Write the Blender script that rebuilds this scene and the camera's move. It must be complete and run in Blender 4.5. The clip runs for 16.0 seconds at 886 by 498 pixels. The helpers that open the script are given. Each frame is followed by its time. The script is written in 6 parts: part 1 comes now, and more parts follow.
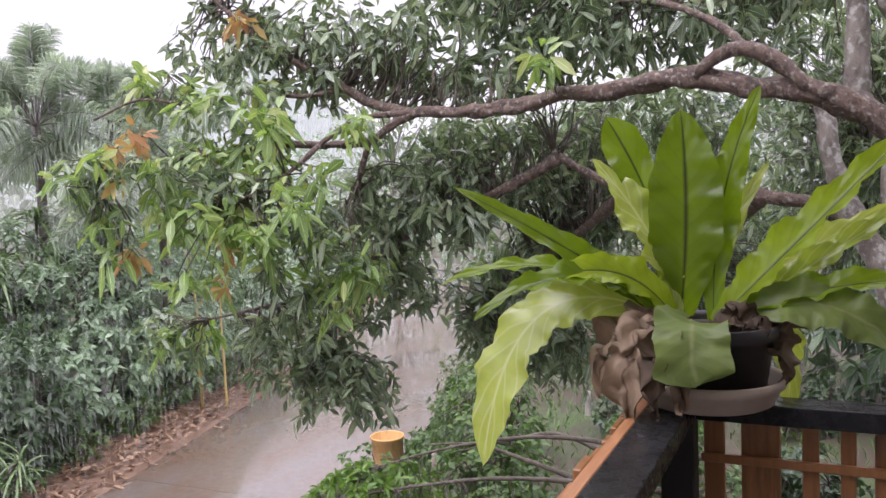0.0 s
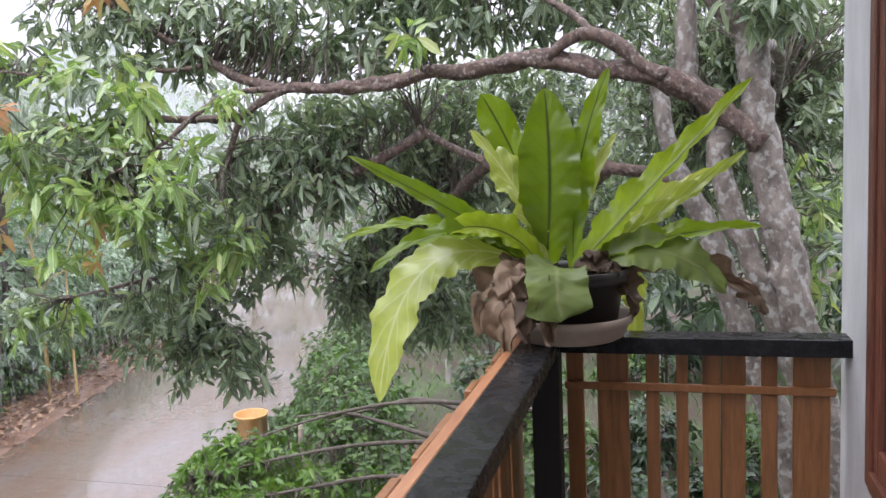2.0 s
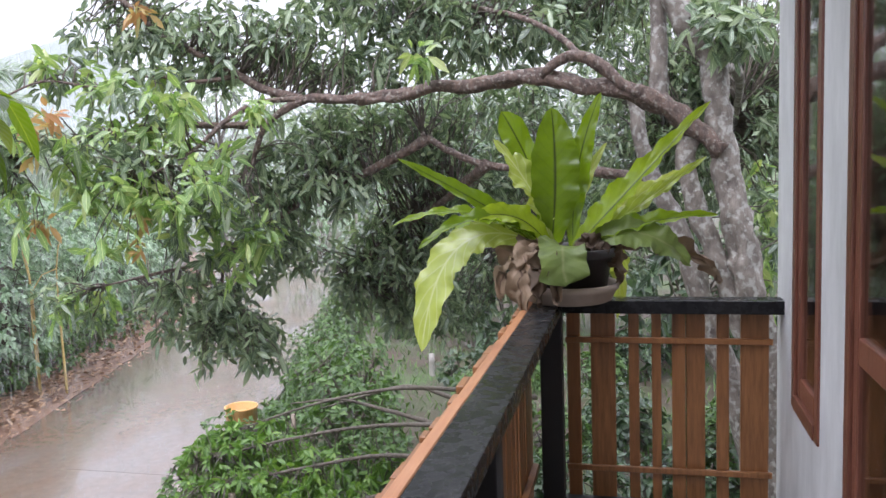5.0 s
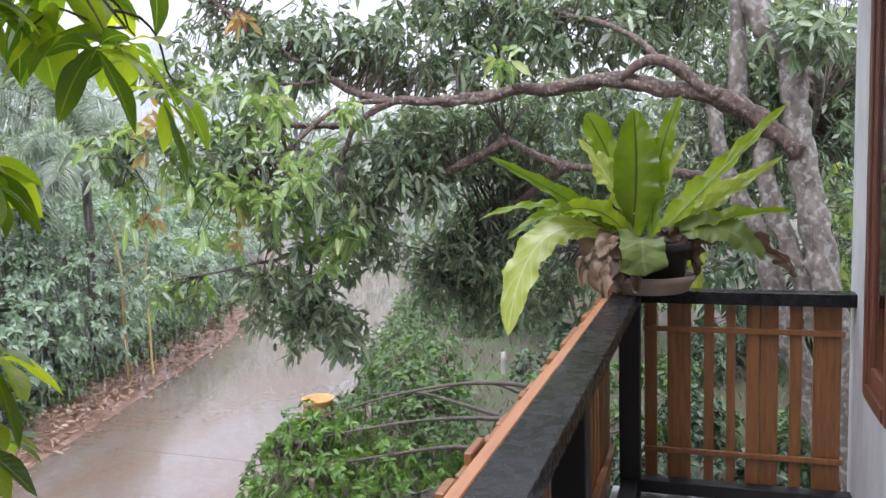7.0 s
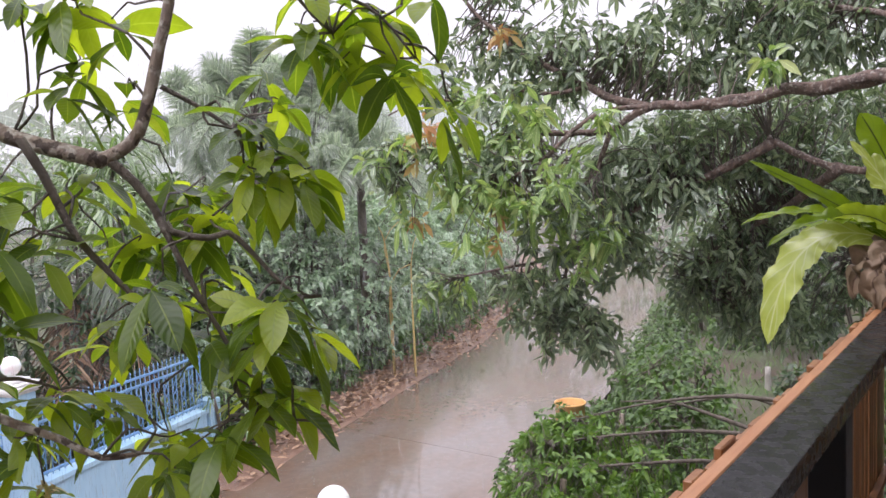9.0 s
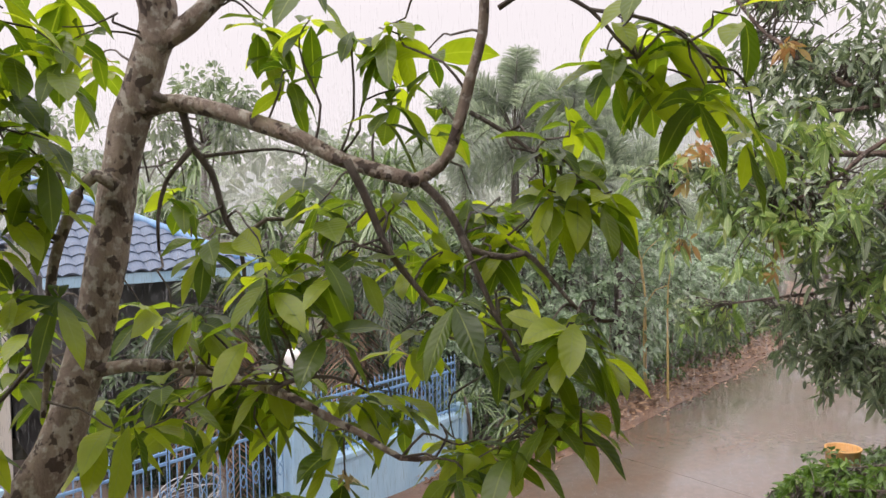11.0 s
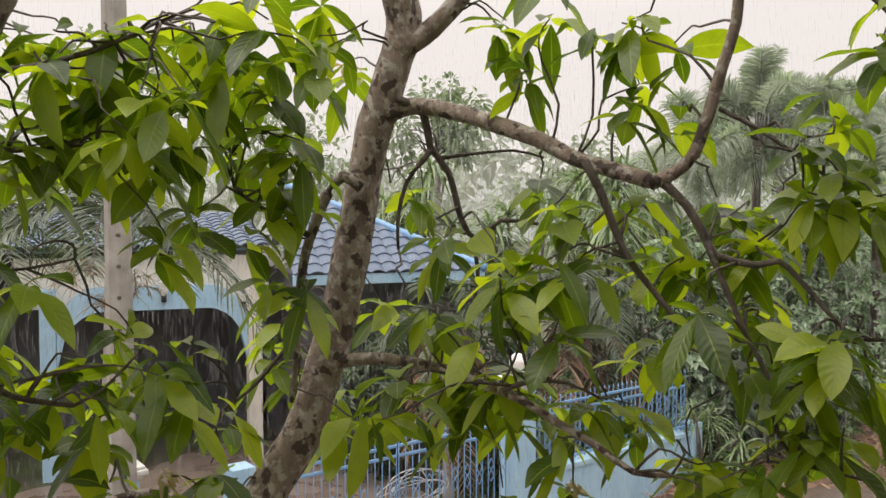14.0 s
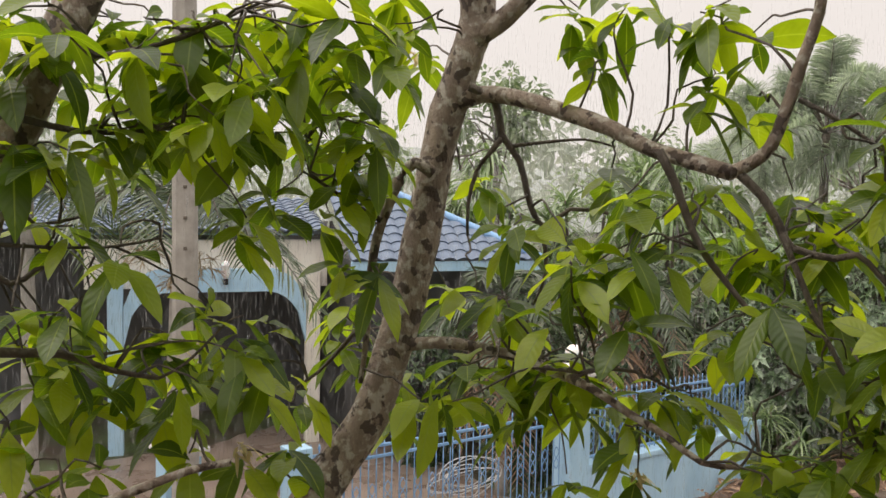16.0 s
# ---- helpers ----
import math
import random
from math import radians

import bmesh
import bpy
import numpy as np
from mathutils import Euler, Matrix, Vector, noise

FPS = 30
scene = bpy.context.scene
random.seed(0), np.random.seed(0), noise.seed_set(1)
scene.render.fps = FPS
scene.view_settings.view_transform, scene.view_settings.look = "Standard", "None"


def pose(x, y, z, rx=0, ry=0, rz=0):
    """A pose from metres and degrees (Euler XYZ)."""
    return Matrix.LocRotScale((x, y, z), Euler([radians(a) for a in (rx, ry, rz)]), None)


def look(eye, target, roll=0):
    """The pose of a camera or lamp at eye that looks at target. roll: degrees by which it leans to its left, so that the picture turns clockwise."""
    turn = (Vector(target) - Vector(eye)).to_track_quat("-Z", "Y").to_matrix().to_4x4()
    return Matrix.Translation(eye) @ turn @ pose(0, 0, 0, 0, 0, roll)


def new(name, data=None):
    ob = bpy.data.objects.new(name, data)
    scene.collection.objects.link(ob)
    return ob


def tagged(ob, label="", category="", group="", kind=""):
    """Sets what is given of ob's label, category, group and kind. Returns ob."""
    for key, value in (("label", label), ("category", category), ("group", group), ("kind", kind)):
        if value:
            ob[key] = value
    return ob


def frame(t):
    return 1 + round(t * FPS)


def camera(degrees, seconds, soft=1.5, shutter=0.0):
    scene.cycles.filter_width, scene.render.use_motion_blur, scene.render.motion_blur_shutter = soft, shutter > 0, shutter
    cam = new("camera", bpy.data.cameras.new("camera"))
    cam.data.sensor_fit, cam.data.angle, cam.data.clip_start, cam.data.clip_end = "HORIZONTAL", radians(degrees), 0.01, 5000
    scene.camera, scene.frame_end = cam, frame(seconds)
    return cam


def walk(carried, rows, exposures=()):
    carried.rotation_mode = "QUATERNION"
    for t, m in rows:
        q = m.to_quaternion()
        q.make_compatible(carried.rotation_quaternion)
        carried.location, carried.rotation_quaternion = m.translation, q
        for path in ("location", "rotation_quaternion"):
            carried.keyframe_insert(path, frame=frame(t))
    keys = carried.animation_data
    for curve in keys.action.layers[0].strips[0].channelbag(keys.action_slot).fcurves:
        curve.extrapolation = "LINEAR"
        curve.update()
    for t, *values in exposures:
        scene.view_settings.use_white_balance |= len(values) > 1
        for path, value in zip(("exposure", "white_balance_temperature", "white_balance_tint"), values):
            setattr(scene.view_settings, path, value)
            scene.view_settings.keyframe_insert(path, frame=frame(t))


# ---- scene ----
cam = camera(56.0, 16.0)
PATH = [
    (0, (0.348, -2.324, 1.577), (-0.501, -0.519, 1.422), -2.3),
    (0.5, (0.335, -2.372, 1.58), (-0.416, -0.524, 1.429), -2.4),
    (1, (0.29, -2.509, 1.572), (-0.315, -0.612, 1.389), -3.0),
    (1.5, (0.297, -2.592, 1.564), (-0.222, -0.671, 1.36), -2.6),
    (2, (0.346, -2.645, 1.551), (-0.176, -0.728, 1.33), -2.5),
    (2.5, (0.371, -2.711, 1.544), (-0.177, -0.801, 1.313), -2.6),
    (3, (0.343, -2.84, 1.557), (-0.127, -0.908, 1.334), -2.3),
    (3.2, (0.32, -2.919, 1.565), (-0.095, -0.975, 1.343), -2.5),
    (5.3, (0.312, -3.476, 1.553), (-0.168, -1.546, 1.343), -1.8),
    (5.5, (0.309, -3.499, 1.542), (-0.196, -1.575, 1.341), -1.7),
    (6, (0.276, -3.611, 1.537), (-0.265, -1.696, 1.344), -1.7),
    (6.5, (0.269, -3.686, 1.528), (-0.289, -1.776, 1.33), -1.5),
    (7, (0.306, -3.728, 1.537), (-0.311, -1.836, 1.334), -1.6),
    (7.5, (0.357, -3.758, 1.536), (-0.392, -1.914, 1.336), -1.7),
    (8, (0.394, -3.814, 1.548), (-0.5, -2.035, 1.355), -2.1),
    (8.5, (0.377, -3.839, 1.539), (-0.656, -2.136, 1.36), -2.4),
    (9, (0.371, -3.879, 1.543), (-0.785, -2.256, 1.374), -2.3),
    (9.5, (0.33, -3.913, 1.553), (-0.924, -2.364, 1.392), -2.1),
    (10, (0.326, -3.951, 1.563), (-1.038, -2.496, 1.418), -1.8),
    (10.2, (0.335, -3.966, 1.567), (-1.078, -2.558, 1.429), -1.6),
    (12.3, (0.232, -3.91, 1.547), (-1.524, -2.959, 1.444), 0.2),
    (12.5, (0.228, -3.906, 1.541), (-1.543, -2.981, 1.439), 0.2),
    (13, (0.231, -3.907, 1.538), (-1.574, -3.052, 1.434), 0.1),
    (13.5, (0.249, -3.925, 1.542), (-1.585, -3.134, 1.440), -0.0),
    (14, (0.262, -3.949, 1.551), (-1.591, -3.205, 1.455), -0.0),
    (14.5, (0.273, -3.967, 1.556), (-1.593, -3.256, 1.460), 0.2),
    (15, (0.281, -3.985, 1.556), (-1.594, -3.296, 1.449), 0.7),
    (15.5, (0.278, -3.993, 1.549), (-1.607, -3.335, 1.433), 1.0),
    (16, (0.275, -3.994, 1.545), (-1.622, -3.375, 1.422), 1.0),
]
walk(cam, [(t, look(eye, target, roll)) for t, eye, target, roll in PATH],
     [(0.0, 0.80, 6150, 27), (1.5, 0.93, 6000, 24), (3.0, 1.02, 5900, 19), (7.5, 0.98, 5850, 21), (9.5, 0.64, 6350, 25), (12.5, 0.40, 6900, 18), (16.0, 0.33, 7150, 16)])

# ---------------------------------------------------------------- light
SUN_ELEV, SUN_AZ = 58.0, 205.0
world = bpy.data.worlds.new("overcast_sky")
scene.world = world
world.use_nodes = True
wn, wl = world.node_tree.nodes, world.node_tree.links
wn.clear()
sky = wn.new("ShaderNodeTexSky")
sky.sky_type = 'NISHITA'
sky.sun_disc = False
sky.sun_elevation = radians(SUN_ELEV)
sky.sun_rotation = radians(SUN_AZ)
sky.air_density, sky.dust_density, sky.ozone_density = 1.0, 8.0, 1.0
grey = wn.new("ShaderNodeHueSaturation")
grey.inputs["Saturation"].default_value = 0.12
back = wn.new("ShaderNodeBackground")
back.inputs["Strength"].default_value = 0.15
wout = wn.new("ShaderNodeOutputWorld")
cloud = wn.new("ShaderNodeMix")
cloud.data_type = 'RGBA'
cloud.inputs[0].default_value = 0.9
# overcast: the zenith about three times as bright as the horizon
way = wn.new("ShaderNodeTexCoord")
axes = wn.new("ShaderNodeSeparateXYZ")
wl.new(way.outputs["Generated"], axes.inputs[0])
height = wn.new("ShaderNodeMapRange")
height.inputs["From Min"].default_value, height.inputs["From Max"].default_value = 0.22, 1.0
height.inputs["To Min"].default_value, height.inputs["To Max"].default_value = 4.6, 14.5
wl.new(axes.outputs[2], height.inputs["Value"])
tint = wn.new("ShaderNodeMix")
tint.data_type, tint.blend_type = 'RGBA', 'MULTIPLY'
tint.inputs[0].default_value = 1.0
tint.inputs[7].default_value = (0.99, 1.0, 1.0, 1)
wl.new(height.outputs[0], tint.inputs[6])
wl.new(tint.outputs[2], cloud.inputs[7])
wl.new(sky.outputs[0], grey.inputs["Color"])
wl.new(grey.outputs[0], cloud.inputs[6])
wl.new(cloud.outputs[2], back.inputs["Color"])
wl.new(back.outputs[0], wout.inputs["Surface"])
sun = new("sun", bpy.data.lights.new("sun", 'SUN'))
sun.data.energy, sun.data.angle, sun.data.color = 0.8, radians(40), (1.0, 0.97, 0.92)
sun.matrix_world = look((0, 0, 30), (30 * math.cos(radians(SUN_ELEV)) * math.sin(radians(SUN_AZ + 180)),
                                    30 * math.cos(radians(SUN_ELEV)) * math.cos(radians(SUN_AZ + 180)),
                                    30 - 30 * math.sin(radians(SUN_ELEV))))

# ---------------------------------------------------------------- tools
RNG = np.random.default_rng(7)
UP = np.array([0.0, 0.0, 1.0])


def unit(v):
    v = np.asarray(v, float)
    n = np.linalg.norm(v, axis=-1, keepdims=True)
    return v / np.maximum(n, 1e-9)


def link_mesh(name, me, mat, parent=None, label="", smooth=True):
    me.materials.append(mat)
    if smooth:
        me.polygons.foreach_set("use_smooth", np.ones(len(me.polygons), bool))
    ob = new(name, me)
    if parent is not None:
        ob.parent = parent
    if label:
        tagged(ob, label)
    return ob


def part(name, bm, mat, parent=None, label="", smooth=False):
    """One bmesh as one mesh object, under a thing where a parent is given."""
    me = bpy.data.meshes.new(name)
    bm.to_mesh(me)
    bm.free()
    return link_mesh(name, me, mat, parent, label, smooth)


def pydata(name, verts, faces, mat, parent=None, label="", smooth=True):
    me = bpy.data.meshes.new(name)
    me.from_pydata([tuple(v) for v in verts], [], faces)
    me.update()
    return link_mesh(name, me, mat, parent, label, smooth)


def thing(name, label, category, group="", kind="", at=(0, 0, 0)):
    ob = new(name)
    ob.location = at
    ob.empty_display_size = 0.2
    return tagged(ob, label, category, group, kind)


def box(bm, lo, hi, bevel=0.0, segs=1):
    """A bevelled box between two corners, joined into bm."""
    tmp = bmesh.new()
    bmesh.ops.create_cube(tmp, size=1.0)
    lo, hi = Vector(lo), Vector(hi)
    for v in tmp.verts:
        v.co = Vector([(lo[i] + hi[i]) / 2 + v.co[i] * (hi[i] - lo[i]) for i in range(3)])
    if bevel > 0:
        bmesh.ops.bevel(tmp, geom=list(tmp.edges), offset=bevel, segments=segs, affect='EDGES', profile=0.6)
    join(bm, tmp)


def join(bm, tmp, m=None):
    if m is not None:
        bmesh.ops.transform(tmp, matrix=m, verts=tmp.verts)
    remap = {v: bm.verts.new(v.co) for v in tmp.verts}
    for f in tmp.faces:
        try:
            bm.faces.new([remap[v] for v in f.verts])
        except ValueError:
            pass
    tmp.free()


def boxed(lo, hi, bevel=0.0, segs=1):
    bm = bmesh.new()
    box(bm, lo, hi, bevel, segs)
    return bm


def lathe(profile, sides=32, wobble=0.0):
    """Turned body round z from (radius, height) pairs."""
    bm = bmesh.new()
    rings = []
    for r, z in profile:
        rings.append([bm.verts.new((r * math.cos(2 * math.pi * i / sides) * (1 + wobble * math.sin(3 * i)),
                                    r * math.sin(2 * math.pi * i / sides), z)) for i in range(sides)])
    for a, b in zip(rings, rings[1:]):
        for i in range(sides):
            bm.faces.new((a[i], a[(i + 1) % sides], b[(i + 1) % sides], b[i]))
    bm.faces.new(list(reversed(rings[0])))
    bm.faces.new(rings[-1])
    return bm


def curve_points(pts, step):
    """Catmull-Rom through the points, about one point every step metres."""
    p = np.asarray(pts, float)
    if len(p) == 2:
        n = max(2, int(np.linalg.norm(p[1] - p[0]) / step))
        return p[0] + (p[1] - p[0]) * np.linspace(0, 1, n + 1)[:, None]
    q = np.vstack([2 * p[0] - p[1], p, 2 * p[-1] - p[-2]])
    out = []
    for i in range(1, len(q) - 2):
        n = max(2, int(np.linalg.norm(q[i + 1] - q[i]) / step))
        t = np.linspace(0, 1, n, endpoint=False)[:, None]
        a, b, c, d = q[i - 1], q[i], q[i + 1], q[i + 2]
        out.append(0.5 * (2 * b + (c - a) * t + (2 * a - 5 * b + 4 * c - d) * t ** 2 + (3 * b - a - 3 * c + d) * t ** 3))
    return np.vstack(out + [p[-1:]])


def tube(pts, r0, r1, sides=8, step=0.08, lump=0.0, power=1.0):
    """A tapered limb: vertices, faces and the curve itself."""
    c = curve_points(pts, step)
    n = len(c)
    tang = unit(np.gradient(c, axis=0))
    ref = np.array([0.3, 0.5, 0.8])
    u = unit(np.cross(tang, ref))
    w = np.cross(tang, u)
    r = r0 + (r1 - r0) * np.linspace(0, 1, n) ** power
    ang = np.linspace(0, 2 * math.pi, sides, endpoint=False)
    rr = r[:, None] * np.ones((n, sides))
    if lump > 0:
        for i in range(n):
            for j in range(sides):
                d = u[i] * math.cos(ang[j]) + w[i] * math.sin(ang[j])
                rr[i, j] *= 1 + lump * noise.noise(Vector(c[i] * 8 + d * 1.1)) + 0.45 * lump * noise.noise(Vector(c[i] * 23 + d * 2.5))
    v = c[:, None, :] + rr[..., None] * (u[:, None, :] * np.cos(ang)[None, :, None] + w[:, None, :] * np.sin(ang)[None, :, None])
    v = v.reshape(-1, 3).tolist()
    f = [(i * sides + j, i * sides + (j + 1) % sides, (i + 1) * sides + (j + 1) % sides, (i + 1) * sides + j)
         for i in range(n - 1) for j in range(sides)]
    f.append(tuple(range(sides))[::-1])
    f.append(tuple((n - 1) * sides + j for j in range(sides)))
    return v, f, c


class Pile:
    """Collects vertices and faces of many small bodies for one mesh."""

    def __init__(self):
        self.v, self.f = [], []

    def add(self, v, f):
        k = len(self.v)
        self.v.extend(v)
        self.f.extend([tuple(i + k for i in q) for q in f])

    def make(self, name, mat, parent=None, label="", smooth=True):
        return pydata(name, self.v, self.f, mat, parent, label, smooth)


def shape_lance(t):
    return np.sin(math.pi * np.clip(t, 0, 1) ** 0.85) ** 0.8 * (1 - 0.25 * t) + 0.02


def shape_broad(t):
    return np.sin(math.pi * np.clip(t, 0, 1) ** 1.1) ** 0.62 + 0.02


def shape_obovate(t):
    return np.sin(math.pi * np.clip(t, 0, 1) ** 1.35) ** 0.8 * (1 - 0.12 * np.clip(t - 0.8, 0, 1) * 5) + 0.03


def shape_strap(t):
    return np.minimum(1, 0.45 + 2.2 * t) * (1 - t ** 3) ** 0.8 + 0.02


def leaf_arrays(P, D, N, L, W, droop, shape, segs=4, fold=0.25, wave=0.0):
    """Vertices, quads and UVs of many leaves. P bases, D directions, N upper sides, L lengths, W half widths, droop by gravity."""
    P, D, N = np.asarray(P, float), unit(D), np.asarray(N, float)
    S = unit(np.cross(D, N))
    N = np.cross(S, D)
    t = np.linspace(0, 1, segs + 1)
    w = shape(t)
    w[-1] = 0.02
    n = len(P)
    L, W, droop = [np.broadcast_to(np.asarray(a, float), n) for a in (L, W, droop)]
    axis = P[:, None, :] + D[:, None, :] * (L[:, None] * t)[..., None]
    axis[..., 2] -= droop[:, None] * L[:, None] * t ** 2
    side = S[:, None, :] * (W[:, None] * w)[..., None]
    lift = N[:, None, :] * (W[:, None] * w * fold)[..., None]
    if wave > 0:
        ph = np.arange(n)[:, None] * 1.7
        lift = lift + N[:, None, :] * (W[:, None] * w * wave * np.sin(9 * t[None] + ph))[..., None]
    left, right = axis - side + lift, axis + side + lift
    v = np.stack([left, axis, right], axis=2).reshape(n, -1, 3)
    k = 3 * (segs + 1)
    q = []
    for i in range(segs):
        a = 3 * i
        q += [[a, a + 1, a + 4, a + 3], [a + 1, a + 2, a + 5, a + 4]]
    q = np.array(q)
    faces = (q[None] + (np.arange(n) * k)[:, None, None]).reshape(-1, 4)
    uv = np.stack(np.meshgrid(t, [0.0, 0.5, 1.0], indexing="ij"), -1).reshape(-1, 2)
    return v.reshape(-1, 3), faces, np.tile(uv[:, ::-1], (n, 1))


def quad_mesh(name, v, faces, uv=None):
    me = bpy.data.meshes.new(name)
    me.vertices.add(len(v))
    me.vertices.foreach_set("co", np.asarray(v, np.float32).ravel())
    me.loops.add(faces.size)
    me.loops.foreach_set("vertex_index", faces.astype(np.int32).ravel())
    me.polygons.add(len(faces))
    me.polygons.foreach_set("loop_start", np.arange(0, faces.size, 4, dtype=np.int32))
    me.update(calc_edges=True)
    if uv is not None:
        layer = me.uv_layers.new(name="leaf")
        layer.data.foreach_set("uv", np.asarray(uv[faces.ravel()], np.float32).ravel())
    me.validate()
    return me


def leaves(name, mat, parent, P, D, N, L, W, droop, shape, segs=4, fold=0.25, wave=0.0, label=""):
    v, f, uv = leaf_arrays(P, D, N, L, W, droop, shape, segs, fold, wave)
    return link_mesh(name, quad_mesh(name, v, f, uv), mat, parent, label)


def whorl(centres, axes, count, spread, rng, jitter=0.3):
    """Bases, directions and upper sides of leaves set round each twig's tip."""
    P, D, N = [], [], []
    for c, a in zip(centres, axes):
        a = unit(a)
        u = unit(np.cross(a, [0.31, 0.77, 0.2]))
        w = np.cross(a, u)
        n = max(2, int(round(rng.normal(count, count * 0.2))))
        start = rng.uniform(0, 6.28)
        for i in range(n):
            az = start + 2.4 * i + rng.normal(0, 0.2)
            s = spread * (0.45 + 0.75 * (i + 0.5) / n) + rng.normal(0, jitter * 0.4)
            d = a * math.cos(s) + (u * math.cos(az) + w * math.sin(az)) * math.sin(s)
            P.append(c - a * 0.03 * rng.uniform(0, 2.0))
            D.append(d)
            N.append(a + UP * 0.5 + rng.normal(0, jitter, 3))
    return np.array(P), np.array(D), np.array(N)


# ---------------------------------------------------------------- materials
class Mat:
    """A node material with short calls."""

    def __init__(self, name):
        self.m = bpy.data.materials.new(name)
        self.m.use_nodes = True
        self.t = self.m.node_tree
        self.p = self.t.nodes["Principled BSDF"]
        self.out = self.t.nodes["Material Output"]

    def node(self, kind, **values):
        n = self.t.nodes.new(kind)
        for k, v in values.items():
            n.inputs[k.replace("_", " ")].default_value = v
        return n

    def link(self, a, b):
        self.t.links.new(a, b)

    def coords(self, which="Object", scale=(1, 1, 1)):
        c = self.t.nodes.new("ShaderNodeTexCoord")
        mp = self.t.nodes.new("ShaderNodeMapping")
        mp.inputs["Scale"].default_value = scale
        self.link(c.outputs[which], mp.inputs["Vector"])
        return mp.outputs["Vector"]

    def place(self, scale=(1, 1, 1)):
        g = self.t.nodes.new("ShaderNodeNewGeometry")
        mp = self.t.nodes.new("ShaderNodeMapping")
        mp.inputs["Scale"].default_value = scale
        self.link(g.outputs["Position"], mp.inputs["Vector"])
        return mp.outputs["Vector"]

    def noise(self, vec, scale, detail=5.0, rough=0.55):
        n = self.node("ShaderNodeTexNoise", Scale=scale, Detail=detail, Roughness=rough)
        self.link(vec, n.inputs["Vector"])
        return n.outputs["Fac"]

    def ramp(self, fac, *stops):
        r = self.t.nodes.new("ShaderNodeValToRGB")
        e = r.color_ramp.elements
        while len(e) < len(stops):
            e.new(0.5)
        for el, (pos, col) in zip(e, stops):
            el.position = pos
            el.color = (*col, 1) if len(col) == 3 else col
        self.link(fac, r.inputs["Fac"])
        return r.outputs["Color"]

    def mix(self, fac, a, b, mode='MIX'):
        n = self.t.nodes.new("ShaderNodeMix")
        n.data_type, n.blend_type = 'RGBA', mode
        for idx, v in ((0, fac), (6, a), (7, b)):
            if isinstance(v, (int, float)):
                n.inputs[idx].default_value = v
            elif isinstance(v, tuple):
                n.inputs[idx].default_value = (*v, 1)
            else:
                self.link(v, n.inputs[idx])
        return n.outputs[2]

    def bump(self, height, strength=0.3, dist=0.01):
        b = self.node("ShaderNodeBump", Strength=strength, Distance=dist)
        self.link(height, b.inputs["Height"])
        self.link(b.outputs["Normal"], self.p.inputs["Normal"])
        return b.outputs["Normal"]

    def base(self, v):
        if isinstance(v, tuple):
            self.p.inputs["Base Color"].default_value = (*v, 1)
        else:
            self.link(v, self.p.inputs["Base Color"])

    def rough(self, v):
        if isinstance(v, (int, float)):
            self.p.inputs["Roughness"].default_value = v
        else:
            self.link(v, self.p.inputs["Roughness"])

    def random(self, island=True):
        if island:
            return self.t.nodes.new("ShaderNodeNewGeometry").outputs["Random Per Island"]
        return self.t.nodes.new("ShaderNodeObjectInfo").outputs["Random"]


